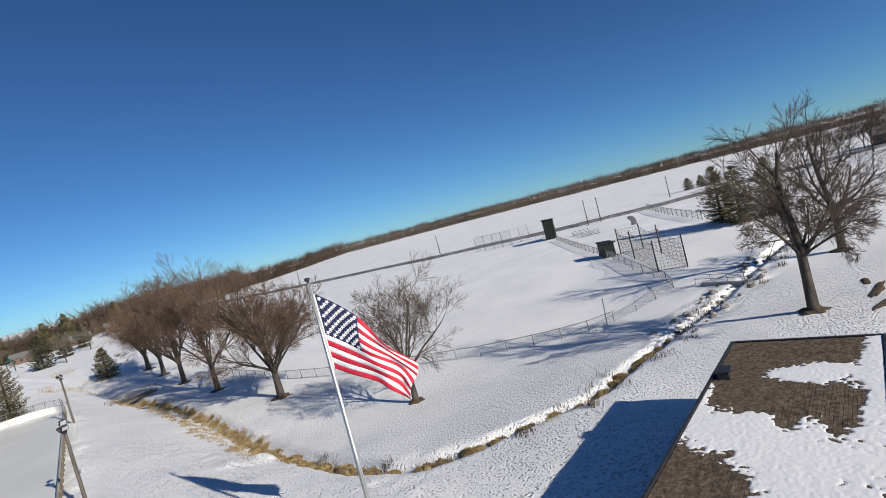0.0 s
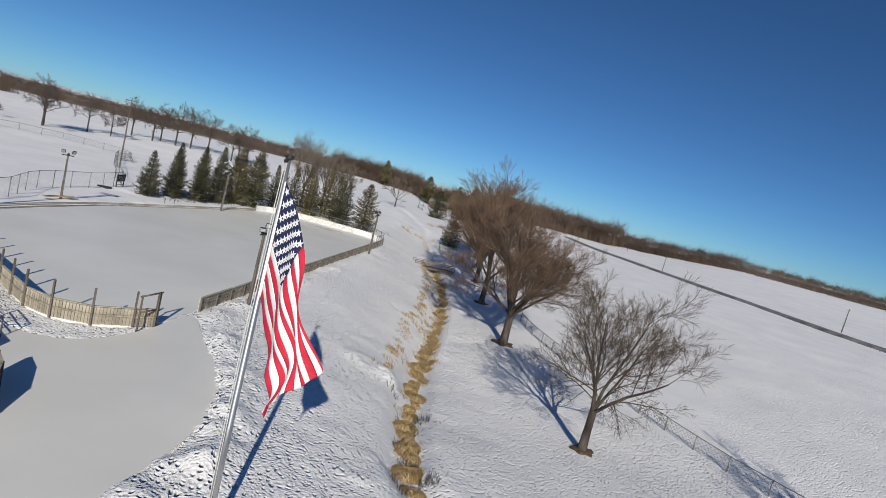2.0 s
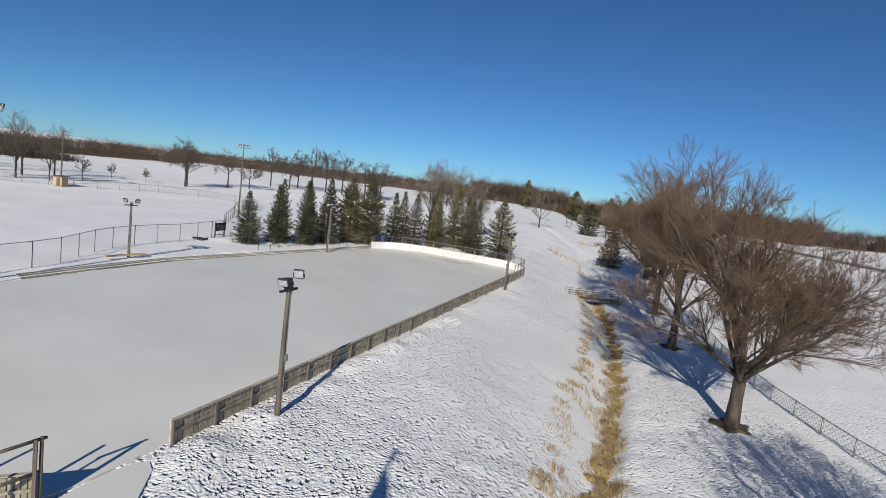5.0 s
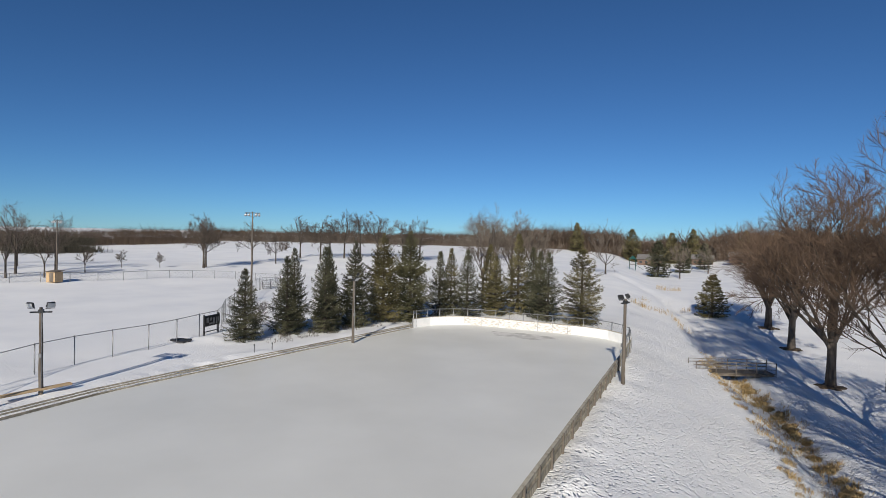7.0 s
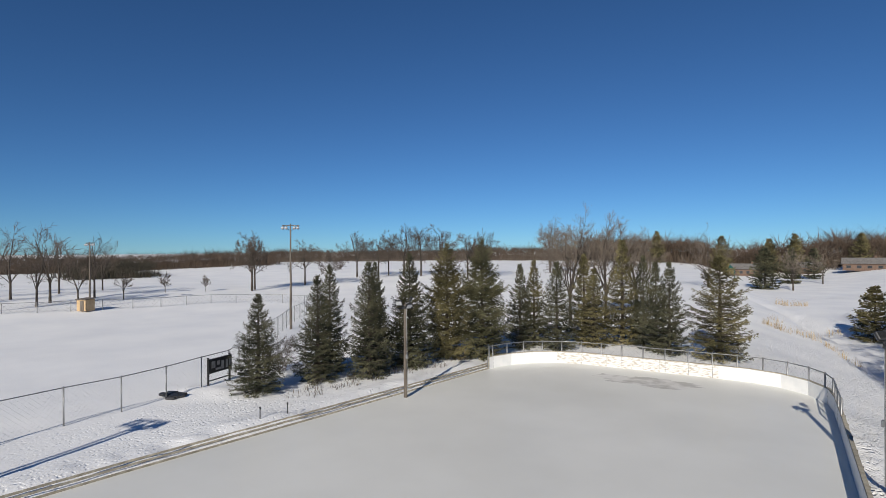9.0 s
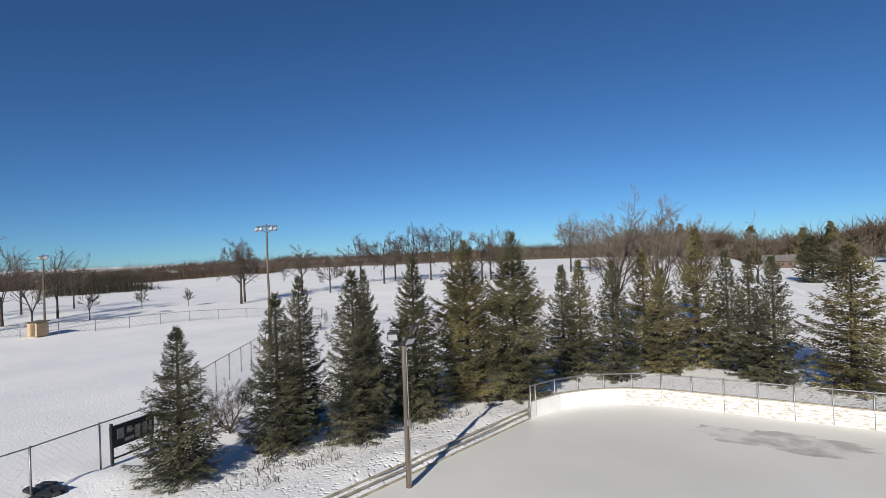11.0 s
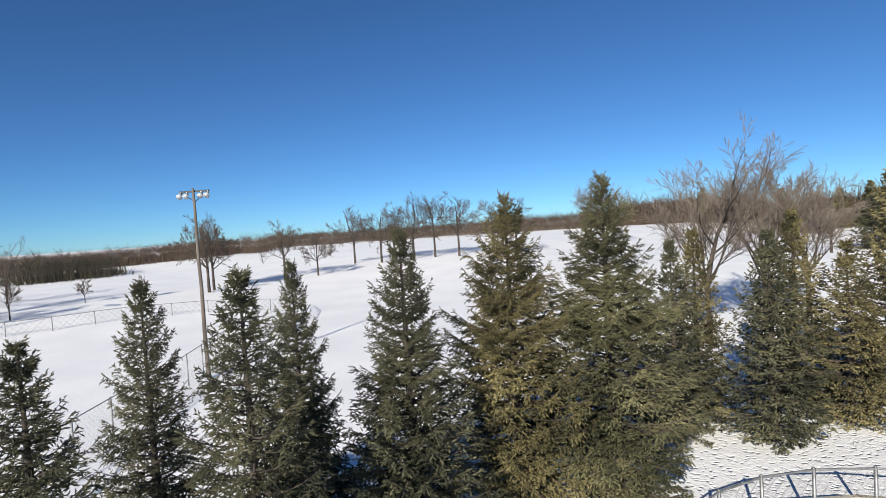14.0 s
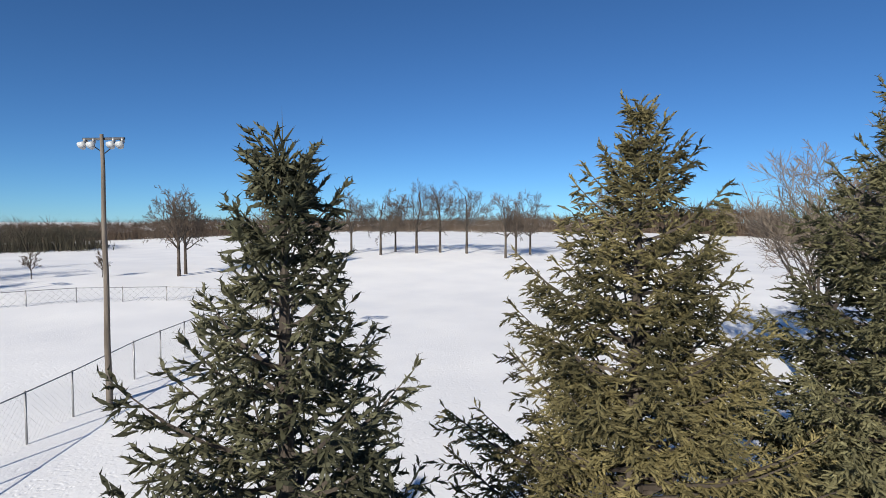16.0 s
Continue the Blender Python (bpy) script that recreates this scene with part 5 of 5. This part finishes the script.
def tussocks(spots, seed):
    """Mounds of bent dry grass: a lumpy dome with long blades combed over it."""
    rng = random.Random(seed)
    for x, y, r, _, _ in spots:
        dome, hay = Shape(), Shape()
        o, high, long = rng.uniform(0, 90), 0.62 * r, r * rng.uniform(1.1, 1.9)
        turn = rng.uniform(0, math.pi)

        def skin(a, t):
            q = 1 + 0.32 * noise.noise(Vector((1.7 * math.cos(a) + o, 1.7 * math.sin(a), t)))
            px, py = long * q * math.sin(t) * math.cos(a), r * q * math.sin(t) * math.sin(a)
            return Vector((px * math.cos(turn) - py * math.sin(turn), px * math.sin(turn) + py * math.cos(turn), high * q * math.cos(t) - 0.12))

        n, m = 14, 5
        for j in range(m + 1):
            for a in range(n):
                dome.v.append(tuple(skin(2 * math.pi * a / n, 0.05 + 1.6 * j / m)))
        for j in range(m):
            for a in range(n):
                b = (a + 1) % n
                dome.f.append((j * n + a, (j + 1) * n + a, (j + 1) * n + b, j * n + b))
        dome.f.append(tuple(range(n)))
        for k in range(int(900 * r)):
            a, t = rng.uniform(0, 2 * math.pi), rng.uniform(0.05, 1.3)
            p, q = skin(a, t), skin(a + rng.uniform(-0.25, 0.25), t + rng.uniform(0.25, 0.5))
            lift = Vector((0, 0, rng.uniform(0.02, 0.10)))
            w = (q - p).cross(Vector((0, 0, 1))).normalized() * rng.uniform(0.012, 0.022)
            mid = (p + q) / 2 + lift
            i = len(hay.v)
            hay.v += [tuple(p - w), tuple(p + w), tuple(mid + w), tuple(mid - w), tuple(q + lift * 0.3)]
            hay.f += [(i, i + 1, i + 2, i + 3), (i + 3, i + 2, i + 4)]
        root = thing("grass_tussock", pose(x, y, gz(x, y)), "mound of bent golden-brown dry grass in the ditch", "grass tussock", "tussocks along the ditch")
        part("thatch", dome, THATCH, root, "matted brown thatch", True)
        part("hay", hay, GRASS, root, "combed-over dry blades")


THATCH = mat("grass_thatch", (0.13, 0.085, 0.04), 0.95, second=(0.26, 0.18, 0.085), scale=6, bump=0.8, bump_scale=30)
tussocks(creek_spots(51, 0.165, 0.40, 34, 0.0, 0.68, 1, 1, 0.3), 52)
tussocks(creek_spots(53, 0.40, 0.60, 16, -0.7, 0.5, 1, 1, 0.3), 54)


def rocks(count, seed):
    rng = random.Random(seed)
    for k, (x, y, r, _, _) in enumerate(creek_spots(seed, 0.03, 0.165, count, 0.0, 0.4, 1, 1, 2.2)):
        bm = bmesh.new()
        bmesh.ops.create_icosphere(bm, subdivisions=2, radius=rng.uniform(0.14, 0.42))
        o = rng.uniform(0, 50)
        for v in bm.verts:
            v.co *= 1 + 0.5 * noise.noise(v.co * 2.2 + Vector((o, 0, 0)))
            v.co.z *= 0.6
        me = bpy.data.meshes.new("stone")
        bm.to_mesh(me)
        bm.free()
        me.materials.append(STONE)
        ob = new("stone", me)
        ob.matrix_world = pose(x, y, gz(x, y) + 0.06, 0, 0, rng.uniform(0, 360))
        tagged(ob, "rough grey-brown stone half buried in snow beside the ditch", "stone", "stones along the ditch")


def bare_patch(x, y, along_, across_, turn, seed):
    """Thawed ground: a thin uneven sheet of dark soil sinking into the snow at its rim."""
    s = Shape()
    n, rings = 28, 5
    c, q = math.cos(radians(turn)), math.sin(radians(turn))
    for k in range(rings + 1):
        f = k / rings
        for a in range(n):
            t = 2 * math.pi * a / n
            w = 1 + 0.45 * noise.noise(Vector((math.cos(t) * 1.6 + seed, math.sin(t) * 1.6, 0)))
            px, py = along_ * f * w * math.cos(t), across_ * f * w * math.sin(t)
            gx, gy = x + c * px - q * py, y + q * px + c * py
            s.v.append((gx, gy, gz(gx, gy) + 0.13 - 0.45 * f ** 4 + 0.06 * noise.noise(Vector((gx * 2, gy * 2, 1)))))
    for k in range(rings):
        for a in range(n):
            b = (a + 1) % n
            s.f.append((k * n + a, k * n + b, k * n + n + b, k * n + n + a))
    return solid("bare_soil", s, SOIL, "thawed dark soil showing through the snow", "soil", kind="structure", smooth=True)


bare_patch(70.6, -20.6, 3.6, 0.55, 20, 1)
bare_patch(68.0, -22.6, 2.6, 0.6, 5, 2)
bare_patch(73.0, -18.6, 2.0, 0.45, 35, 3)
STONE = mat("field_stone", (0.14, 0.12, 0.10), 0.9, second=(0.42, 0.40, 0.38), scale=1.6, bump=0.6, objvar=0.35)
rocks(70, 25)


# ---- ball field things ----
def dugout():
    z = gz(83.6, 24.6)
    root = thing("dugout", pose(84.6, 24.4, z, 0, 0, 64), "small dark green shed-like dugout beside the fence", "dugout")
    for n, c, sz in (("wall", (0, 0.9, 1.05), (3.4, 0.12, 2.1)), ("wall", (-1.64, 0, 1.05), (0.12, 1.7, 2.1)), ("wall", (1.64, 0, 1.05), (0.12, 1.7, 2.1)), ("wall", (0, -0.85, 0.5), (3.2, 0.1, 1.0))):
        s = Shape()
        s.box(c, sz, bevel=0.015)
        part(n, s, GREEN_PAINT, root)
    s = Shape()
    s.box((0, 0.0, 2.2), (3.8, 2.3, 0.14), 0, 4, bevel=0.03)
    part("roof", s, GREEN_PAINT, root)
    s = Shape()
    s.box((0, 0.45, 0.45), (3.0, 0.35, 0.06))
    part("bench", s, POLEWOOD, root)


dugout()


def booth():
    z = gz(106, 69.0)
    root = thing("scorer_booth", pose(106.0, 69.2, z, 0, 0, 52), "two-storey dark green scorer's booth with a small window", "booth")
    s = Shape()
    s.box((0, 0, 2.4), (3.0, 2.6, 4.8), bevel=0.03)
    part("wall", s, GREEN_PAINT, root)
    s = Shape()
    s.box((0, 0, 4.9), (3.5, 3.1, 0.16), 0, 3, bevel=0.03)
    part("roof", s, GREEN_PAINT, root)
    for c in ((-0.3, -1.32, 3.6), (1.0, -1.32, 3.6)):
        s = Shape()
        s.box(c, (0.75, 0.06, 0.6), bevel=0.01)
        w = part("window", s, LAMPGLASS, root, "pale window")
        s = Shape()
        s.box((c[0], c[1] - 0.03, c[2] - 0.36), (0.9, 0.1, 0.06))
        part("sill", s, TRIM, w)
    s = Shape()
    s.box((1.0, -1.32, 1.0), (0.85, 0.06, 2.0), bevel=0.01)
    part("door", s, TRIM, root)
    s = Shape()
    s.box((2.6, 0.0, 2.3), (2.2, 2.6, 0.1))
    part("landing", s, POLEWOOD, root)
    for dx, dy in ((1.8, -1.2), (3.6, -1.2), (3.6, 1.2)):
        s = Shape()
        s.box((dx, dy, 2.2), (0.1, 0.1, 4.4))
        part("post", s, POLEWOOD, root)


booth()


def bleacher(x, y, turn):
    """A small stand of three plank rows on a steel frame, with a rail along its back."""
    root = thing("bleacher", pose(x, y, gz(x, y), 0, 0, turn), "small grey steel bleacher with plank seats in snow", "bleacher")
    for side in (-1.3, 0.0, 1.3):
        s = Shape()
        s.path([(side, -0.7, 0.0), (side, -0.7, 0.4), (side, 0.75, 1.15), (side, 0.75, 0.0)], 0.035, 6)
        s.path([(side, -0.7, 0.05), (side, 0.75, 0.05)], 0.03, 6)
        part("frame", s, DARKSTEEL, root, "steel side frame")
    for k in range(3):
        s = Shape()
        s.box((0, -0.62 + 0.6 * k, 0.45 + 0.33 * k), (2.9, 0.26, 0.045), bevel=0.008)
        part("seat_plank", s, STEEL, root)
        s = Shape()
        s.box((0, -0.35 + 0.6 * k, 0.16 + 0.3 * k), (2.9, 0.22, 0.04), bevel=0.008)
        part("foot_plank", s, BOARDWOOD, root)
    s = Shape()
    s.path([(-1.3, 0.78, 0.0), (-1.3, 0.78, 1.9), (1.3, 0.78, 1.9), (1.3, 0.78, 0.0)], 0.035, 6)
    for px in (-0.65, 0.0, 0.65):
        s.path([(px, 0.78, 1.0), (px, 0.78, 1.9)], 0.022, 5)
    s.path([(-1.3, 0.78, 1.45), (1.3, 0.78, 1.45)], 0.022, 5)
    part("back_rail", s, STEEL, root)


bleacher(-60.6, 56.0, 62)


def batting_cage():
    root = thing("batting_cage", pose(0, 0, 0), "batting cage of dark posts hung with sagging black netting", "batting cage")
    for x, y in [(77.2, 7.0), (79.0, 4.0), (81.6, 15.4), (84.2, 12.8), (85.4, 22.3), (88.2, 20.3)]:
        s = Shape()
        z = gz(x, y)
        s.tube((x, y, z - 0.3), (x, y, z + 4.1), 0.09, 0.08, 8)
        part("post", s, DARKSTEEL, root, smooth=True)
    net = Shape()
    A, B, C, D = Vector((77.3, 7.1, 0)), Vector((85.4, 22.3, 0)), Vector((79.0, 4.1, 0)), Vector((88.2, 20.3, 0))

    def grid(p, q, za, zb, n, m, sag):
        w = q - p
        for i in range(n + 1):
            a = p + w * (i / n)
            z = gz(a.x, a.y)
            drop = sag * math.sin(math.pi * (i / n * 2 % 1))
            net.tube(a + Vector((0, 0, z + za)), a + Vector((0, 0, z + zb - drop)), 0.013, 0.013, 3, False)
        for j in range(m + 1):
            for i in range(n):
                a, b = p + w * (i / n), p + w * ((i + 1) / n)
                ha = za + (zb - za - sag * math.sin(math.pi * (i / n * 2 % 1))) * j / m
                hb = za + (zb - za - sag * math.sin(math.pi * ((i + 1) / n * 2 % 1))) * j / m
                net.tube(a + Vector((0, 0, gz(a.x, a.y) + ha)), b + Vector((0, 0, gz(b.x, b.y) + hb)), 0.013 if 0 < j < m else 0.03, 0.013 if 0 < j < m else 0.03, 3, False)

    grid(A, B, 0.1, 3.7, 48, 12, 0.7)
    grid(C, D, 0.1, 3.7, 48, 12, 0.7)
    grid(A, C, 0.1, 3.7, 8, 9, 0.0)
    grid(B, D, 0.1, 3.7, 8, 9, 0.0)
    part("netting", net, DARKSTEEL, root)


batting_cage()
for x, y, h in ((63.2, 1.5, 3.0),):
    s = Shape()
    z = gz(x, y)
    s.tube((0, 0, -0.3), (0, 0, h), 0.05, 0.05, 8)
    solid("foul_pole", s, STEEL, "plain steel foul pole at the outfield fence", "foul pole", m=pose(x, y, z, 0, 3, 0))
for k, (x, y) in enumerate(((101.5, 58.0), (99.6, 52.2))):
    s = Shape()
    for r in range(4):
        s.box((0, r * 0.5, 0.2 + 0.28 * r), (4.0, 0.3, 0.05), bevel=0.01)
    for dx in (-1.8, 0, 1.8):
        s.tube((dx, 0, 0), (dx, 1.6, 1.05), 0.03, 0.03, 5)
        s.tube((dx, 1.5, 0), (dx, 1.5, 1.05), 0.03, 0.03, 5)
    solid("bleachers", s, STEEL, "low snow-dusted aluminium bleachers by the field", "bleachers", "bleachers", m=pose(x + 5, y, gz(x + 5, y), 0, 0, -35))
for k, (x, y) in enumerate(((161.8, 74.3), (164.5, 72), (168, 70))):
    spruce(x, y, k % 3, 3.6, 3.4, NEEDLE, "small dark evergreen bush across the road", "bushes across the road")
ribbon("path", [(124.2, 60.6), (116.3, 51), (110.5, 45.1)], 1.0, 0.06, ASPHALT, "narrow cleared asphalt path in the snow", "path")


# ---- low building with the shingled roof ----
def building():
    a, b = Vector((49.9, -24.9)), Vector((51.9, -30.4))
    side, across = Vector((-13.4, -6.9)).normalized(), (b - a).normalized()
    across = Vector((side.y * -1, side.x)) if Vector((-side.y, side.x)).dot(across) > 0 else Vector((side.y, -side.x))
    L, W, top = 19.0, 6.2, 2.75
    zg = gz(45.0, -28.0)
    ang = math.degrees(math.atan2(side.y, side.x))
    centre = a + side * L / 2 + across * W / 2
    root = thing("low_building", pose(centre.x, centre.y, zg, 0, 0, ang), "low flat-roofed building with worn shingles under patchy snow", "building")
    h = top - zg
    for c, sz in (((0, W / 2 - 0.35, h / 2 - 0.15), (L - 0.6, 0.2, h - 0.3)), ((0, -W / 2 + 0.35, h / 2 - 0.15), (L - 0.6, 0.2, h - 0.3)), ((L / 2 - 0.35, 0, h / 2 - 0.15), (0.2, W - 0.9, h - 0.3)), ((-L / 2 + 0.35, 0, h / 2 - 0.15), (0.2, W - 0.9, h - 0.3))):
        s = Shape()
        s.box(c, sz)
        part("wall", s, SIDING, root)
    # roof sheet with a slight fall
    s = Shape()
    s.box((0, 0, h - 0.06), (L, W, 0.12))
    roof = part("roof", s, SHINGLE, root, "dark worn asphalt shingles")
    # shingle courses
    rng = random.Random(9)
    sh = Shape()
    rows = 46
    for r in range(rows):
        y = -W / 2 + 0.12 + (W - 0.24) * (r + 0.5) / rows
        x = -L / 2 + 0.1 - 0.3 * (r % 2)
        while x < L / 2 - 0.3:
            w = rng.uniform(0.14, 0.34)
            sh.box((max(x, -L / 2 + 0.1) + w / 2, y, h + 0.012 + rng.uniform(0, 0.006)), (w - 0.004, (W - 0.24) / rows + 0.03, 0.012), 0, -3)
            x += w
    ob = part("shingles", sh, SHINGLE_PIECE, roof)
    tagged(ob, kind="stuff")
    for c, sz in (((0, W / 2, h - 0.04), (L + 0.1, 0.14, 0.26)), ((0, -W / 2, h - 0.04), (L + 0.1, 0.14, 0.26)), ((L / 2, 0, h - 0.04), (0.14, W - 0.14, 0.26)), ((-L / 2, 0, h - 0.04), (0.14, W - 0.14, 0.26))):
        s = Shape()
        s.box(c, sz, bevel=0.02)
        part("edge_trim", s, TRIM, roof, "dark metal edge trim")
    s = Shape()
    s.box((-L / 2 + 4.6, -W / 2 + 0.5, h + 0.16), (0.75, 0.5, 0.34), 6, bevel=0.03)
    vent = part("vent", s, TRIM, roof, "dark metal roof vent")
    s = Shape()
    s.box((-L / 2 + 4.6, -W / 2 + 0.5, h + 0.36), (0.9, 0.62, 0.05), 6, bevel=0.015)
    part("hood", s, TRIM, vent)
    return root, L, W, h


SHINGLE_PIECE = mat("shingle_piece", (0.062, 0.047, 0.034), 0.95, second=(0.165, 0.125, 0.09), scale=6, detail=12, bump=0.8, bump_scale=18, island=0.2)
low_root, BL, BW, BH = building()


# where the snow lies thick (plus) and where it has melted off (minus): along the roof, across it, reach along, reach across
MELT = [(4.3, 3.7, 1.0, 1.3, 1.5), (3.5, 5.9, 4.5, 0.45, 1.4), (1.2, 2.6, 1.8, 2.4, -1.6), (4.5, 0.9, 1.3, 0.9, -1.2), (6.6, 2.4, 1.0, 2.0, -1.4), (7.0, 4.6, 1.1, 0.8, -1.1), (6.8, 0.1, 2.0, 0.35, 0.9), (8.6, 3.3, 0.8, 0.35, -1.1), (9.2, 4.7, 0.9, 0.22, -0.8), (9.6, 1.2, 1.3, 1.0, 1.1), (9.2, 2.5, 0.9, 0.6, 0.5), (11.6, 3.8, 2.2, 2.2, 1.0), (13.6, 0.9, 1.8, 1.4, -2.0), (16.0, 4.0, 2.0, 2.0, 0.5)]


def roof_snow():
    """Patchy melting snow on the roof: a lumpy sheet that sinks below the shingles where they show."""
    n, m = 330, 112
    s, index = Shape(), {}

    def cover(x, y):
        u, v = x + BL / 2, y + BW / 2
        q = -0.1
        for a, b, ra, rb, w in MELT:
            q += w * math.exp(-((u - a) / ra) ** 2 - ((v - b) / rb) ** 2)
        q += 0.42 * noise.noise(Vector((x * 0.9 + 3.0, y * 0.9, 0))) + 0.40 * noise.noise(Vector((x * 2.3, y * 2.3, 5))) + 0.5 * noise.noise(Vector((x * 5.5, y * 5.5, 9)))
        return q

    for i in range(n + 1):
        for j in range(m + 1):
            x, y = -BL / 2 + 0.1 + (BL - 0.2) * i / n, -BW / 2 + 0.1 + (BW - 0.2) * j / m
            c = cover(x, y)
            if c > -0.22:
                index[i, j] = len(s.v)
                s.v.append((x, y, BH + 0.02 + min(c * 0.18, 0.022 + 0.01 * c) + 0.012 * noise.noise(Vector((x * 9, y * 9, 2)))))
    for i in range(n):
        for j in range(m):
            q = [(i, j), (i + 1, j), (i + 1, j + 1), (i, j + 1)]
            if all(k in index for k in q):
                s.f.append(tuple(index[k] for k in q))
    ob = solid("roof_snow", s, SNOW, "patchy melting snow lying on the shingles", "snow", smooth=True)
    ob.matrix_world = low_root.matrix_world.copy()


roof_snow()


# ---- hut, houses, playground far off ----
def hut():
    x, y = -84.8, 31.4
    root = thing("equipment_hut", pose(x, y, gz(x, y), 0, 0, 25), "small pale plywood hut beside the ball field", "hut")
    s = Shape()
    s.box((0, 0, 0.85), (1.8, 1.5, 1.7), bevel=0.02)
    part("wall", s, PINEWOOD, root)
    s = Shape()
    s.box((0, 0, 1.78), (2.1, 1.8, 0.1), 0, 5, bevel=0.015)
    part("roof", s, POLEWOOD, root)
    s = Shape()
    s.box((0.2, -0.77, 0.8), (0.75, 0.05, 1.5), bevel=0.01)
    part("door", s, POLEWOOD, root)


hut()


def house(x, y, turn, w, d, wall_h, wall, label):
    z = float(base_height(np.array([x]), np.array([y]))[0])
    root = thing("house", pose(x, y, z, 0, 0, turn), label, "house", "houses before the woods")
    s = Shape()
    s.box((0, 0, wall_h / 2), (w, d, wall_h))
    part("wall", s, wall, root)
    s = Shape()
    rise = d * 0.32
    k = 0
    s.v = [(-w / 2 - 0.5, -d / 2 - 0.5, wall_h), (w / 2 + 0.5, -d / 2 - 0.5, wall_h), (w / 2 + 0.5, d / 2 + 0.5, wall_h), (-w / 2 - 0.5, d / 2 + 0.5, wall_h), (-w / 2 - 0.5, 0, wall_h + rise), (w / 2 + 0.5, 0, wall_h + rise)]
    s.f = [(0, 1, 5, 4), (2, 3, 4, 5), (0, 4, 3), (1, 2, 5), (0, 3, 2, 1)]
    roof = part("roof", s, ROOFGREY, root, "grey shingled gable roof")
    s = Shape()
    s.box((w * 0.25, 0.3, wall_h + rise), (0.7, 0.7, 1.6), bevel=0.03)
    part("chimney", s, BRICKRED, roof)
    for kx in (-0.36, -0.12, 0.12, 0.36):
        s = Shape()
        s.box((kx * w, -d / 2 - 0.02, wall_h * 0.55), (w * 0.11, 0.08, wall_h * 0.42))
        win = part("window", s, TRIM, root)
        s = Shape()
        s.box((kx * w, -d / 2 - 0.06, wall_h * 0.55), (w * 0.09, 0.04, wall_h * 0.36))
        part("pane", s, GLASSDARK, win)


house(-53, 252, 10, 10, 7, 2.6, BRICKRED, "far brown house with a grey roof")
house(-36, 276, 12, 9, 7, 2.6, BRICKRED, "far brick house with a grey gable roof")
house(-16, 264, 5, 13, 7, 2.5, BRICKRED, "long low brick house before the woods")
house(193.0, 34.0, -70, 11, 7, 2.6, BRICKRED, "far brick house half hidden by bare trees")
for k, (x, y, h) in enumerate([(166, 34, 10), (170, 29, 11), (174, 36, 10), (168, 23, 12), (179, 28, 12), (163, 41, 9), (176, 18, 11), (184, 38, 11), (159, 18, 9), (172, 11, 11)]):
    far_tree(x, y, 140 + k, h, label="distant leafless tree before a hidden house", spread=0.75, limbs=7, fork=0.2, upright=0.3)


def playground():
    root = thing("playground", pose(-41.0, 190.0, gz(-41, 190), 0, 0, 20), "green and teal playground tower far off", "playground")
    m2 = mat("teal_plastic", (0.012, 0.06, 0.055), 0.5, second=(0.02, 0.085, 0.075), scale=2)
    for dx, dy in ((-1, -1), (1, -1), (1, 1), (-1, 1)):
        s = Shape()
        s.tube((dx, dy, 0), (dx, dy, 4), 0.08, 0.08, 6)
        part("post", s, m2, root)
    s = Shape()
    s.box((0, 0, 1.8), (2.2, 2.2, 0.12))
    part("deck", s, POLEWOOD, root)
    s = Shape()
    s.tube((0, 0, 3.8), (0, 0, 5.0), 1.7, 0.1, 4)
    part("roof", s, m2, root)
    s = Shape()
    s.box((2.3, 0, 0.95), (3.0, 0.7, 0.1), 0, 0, 32)
    part("slide", s, m2, root)


playground()
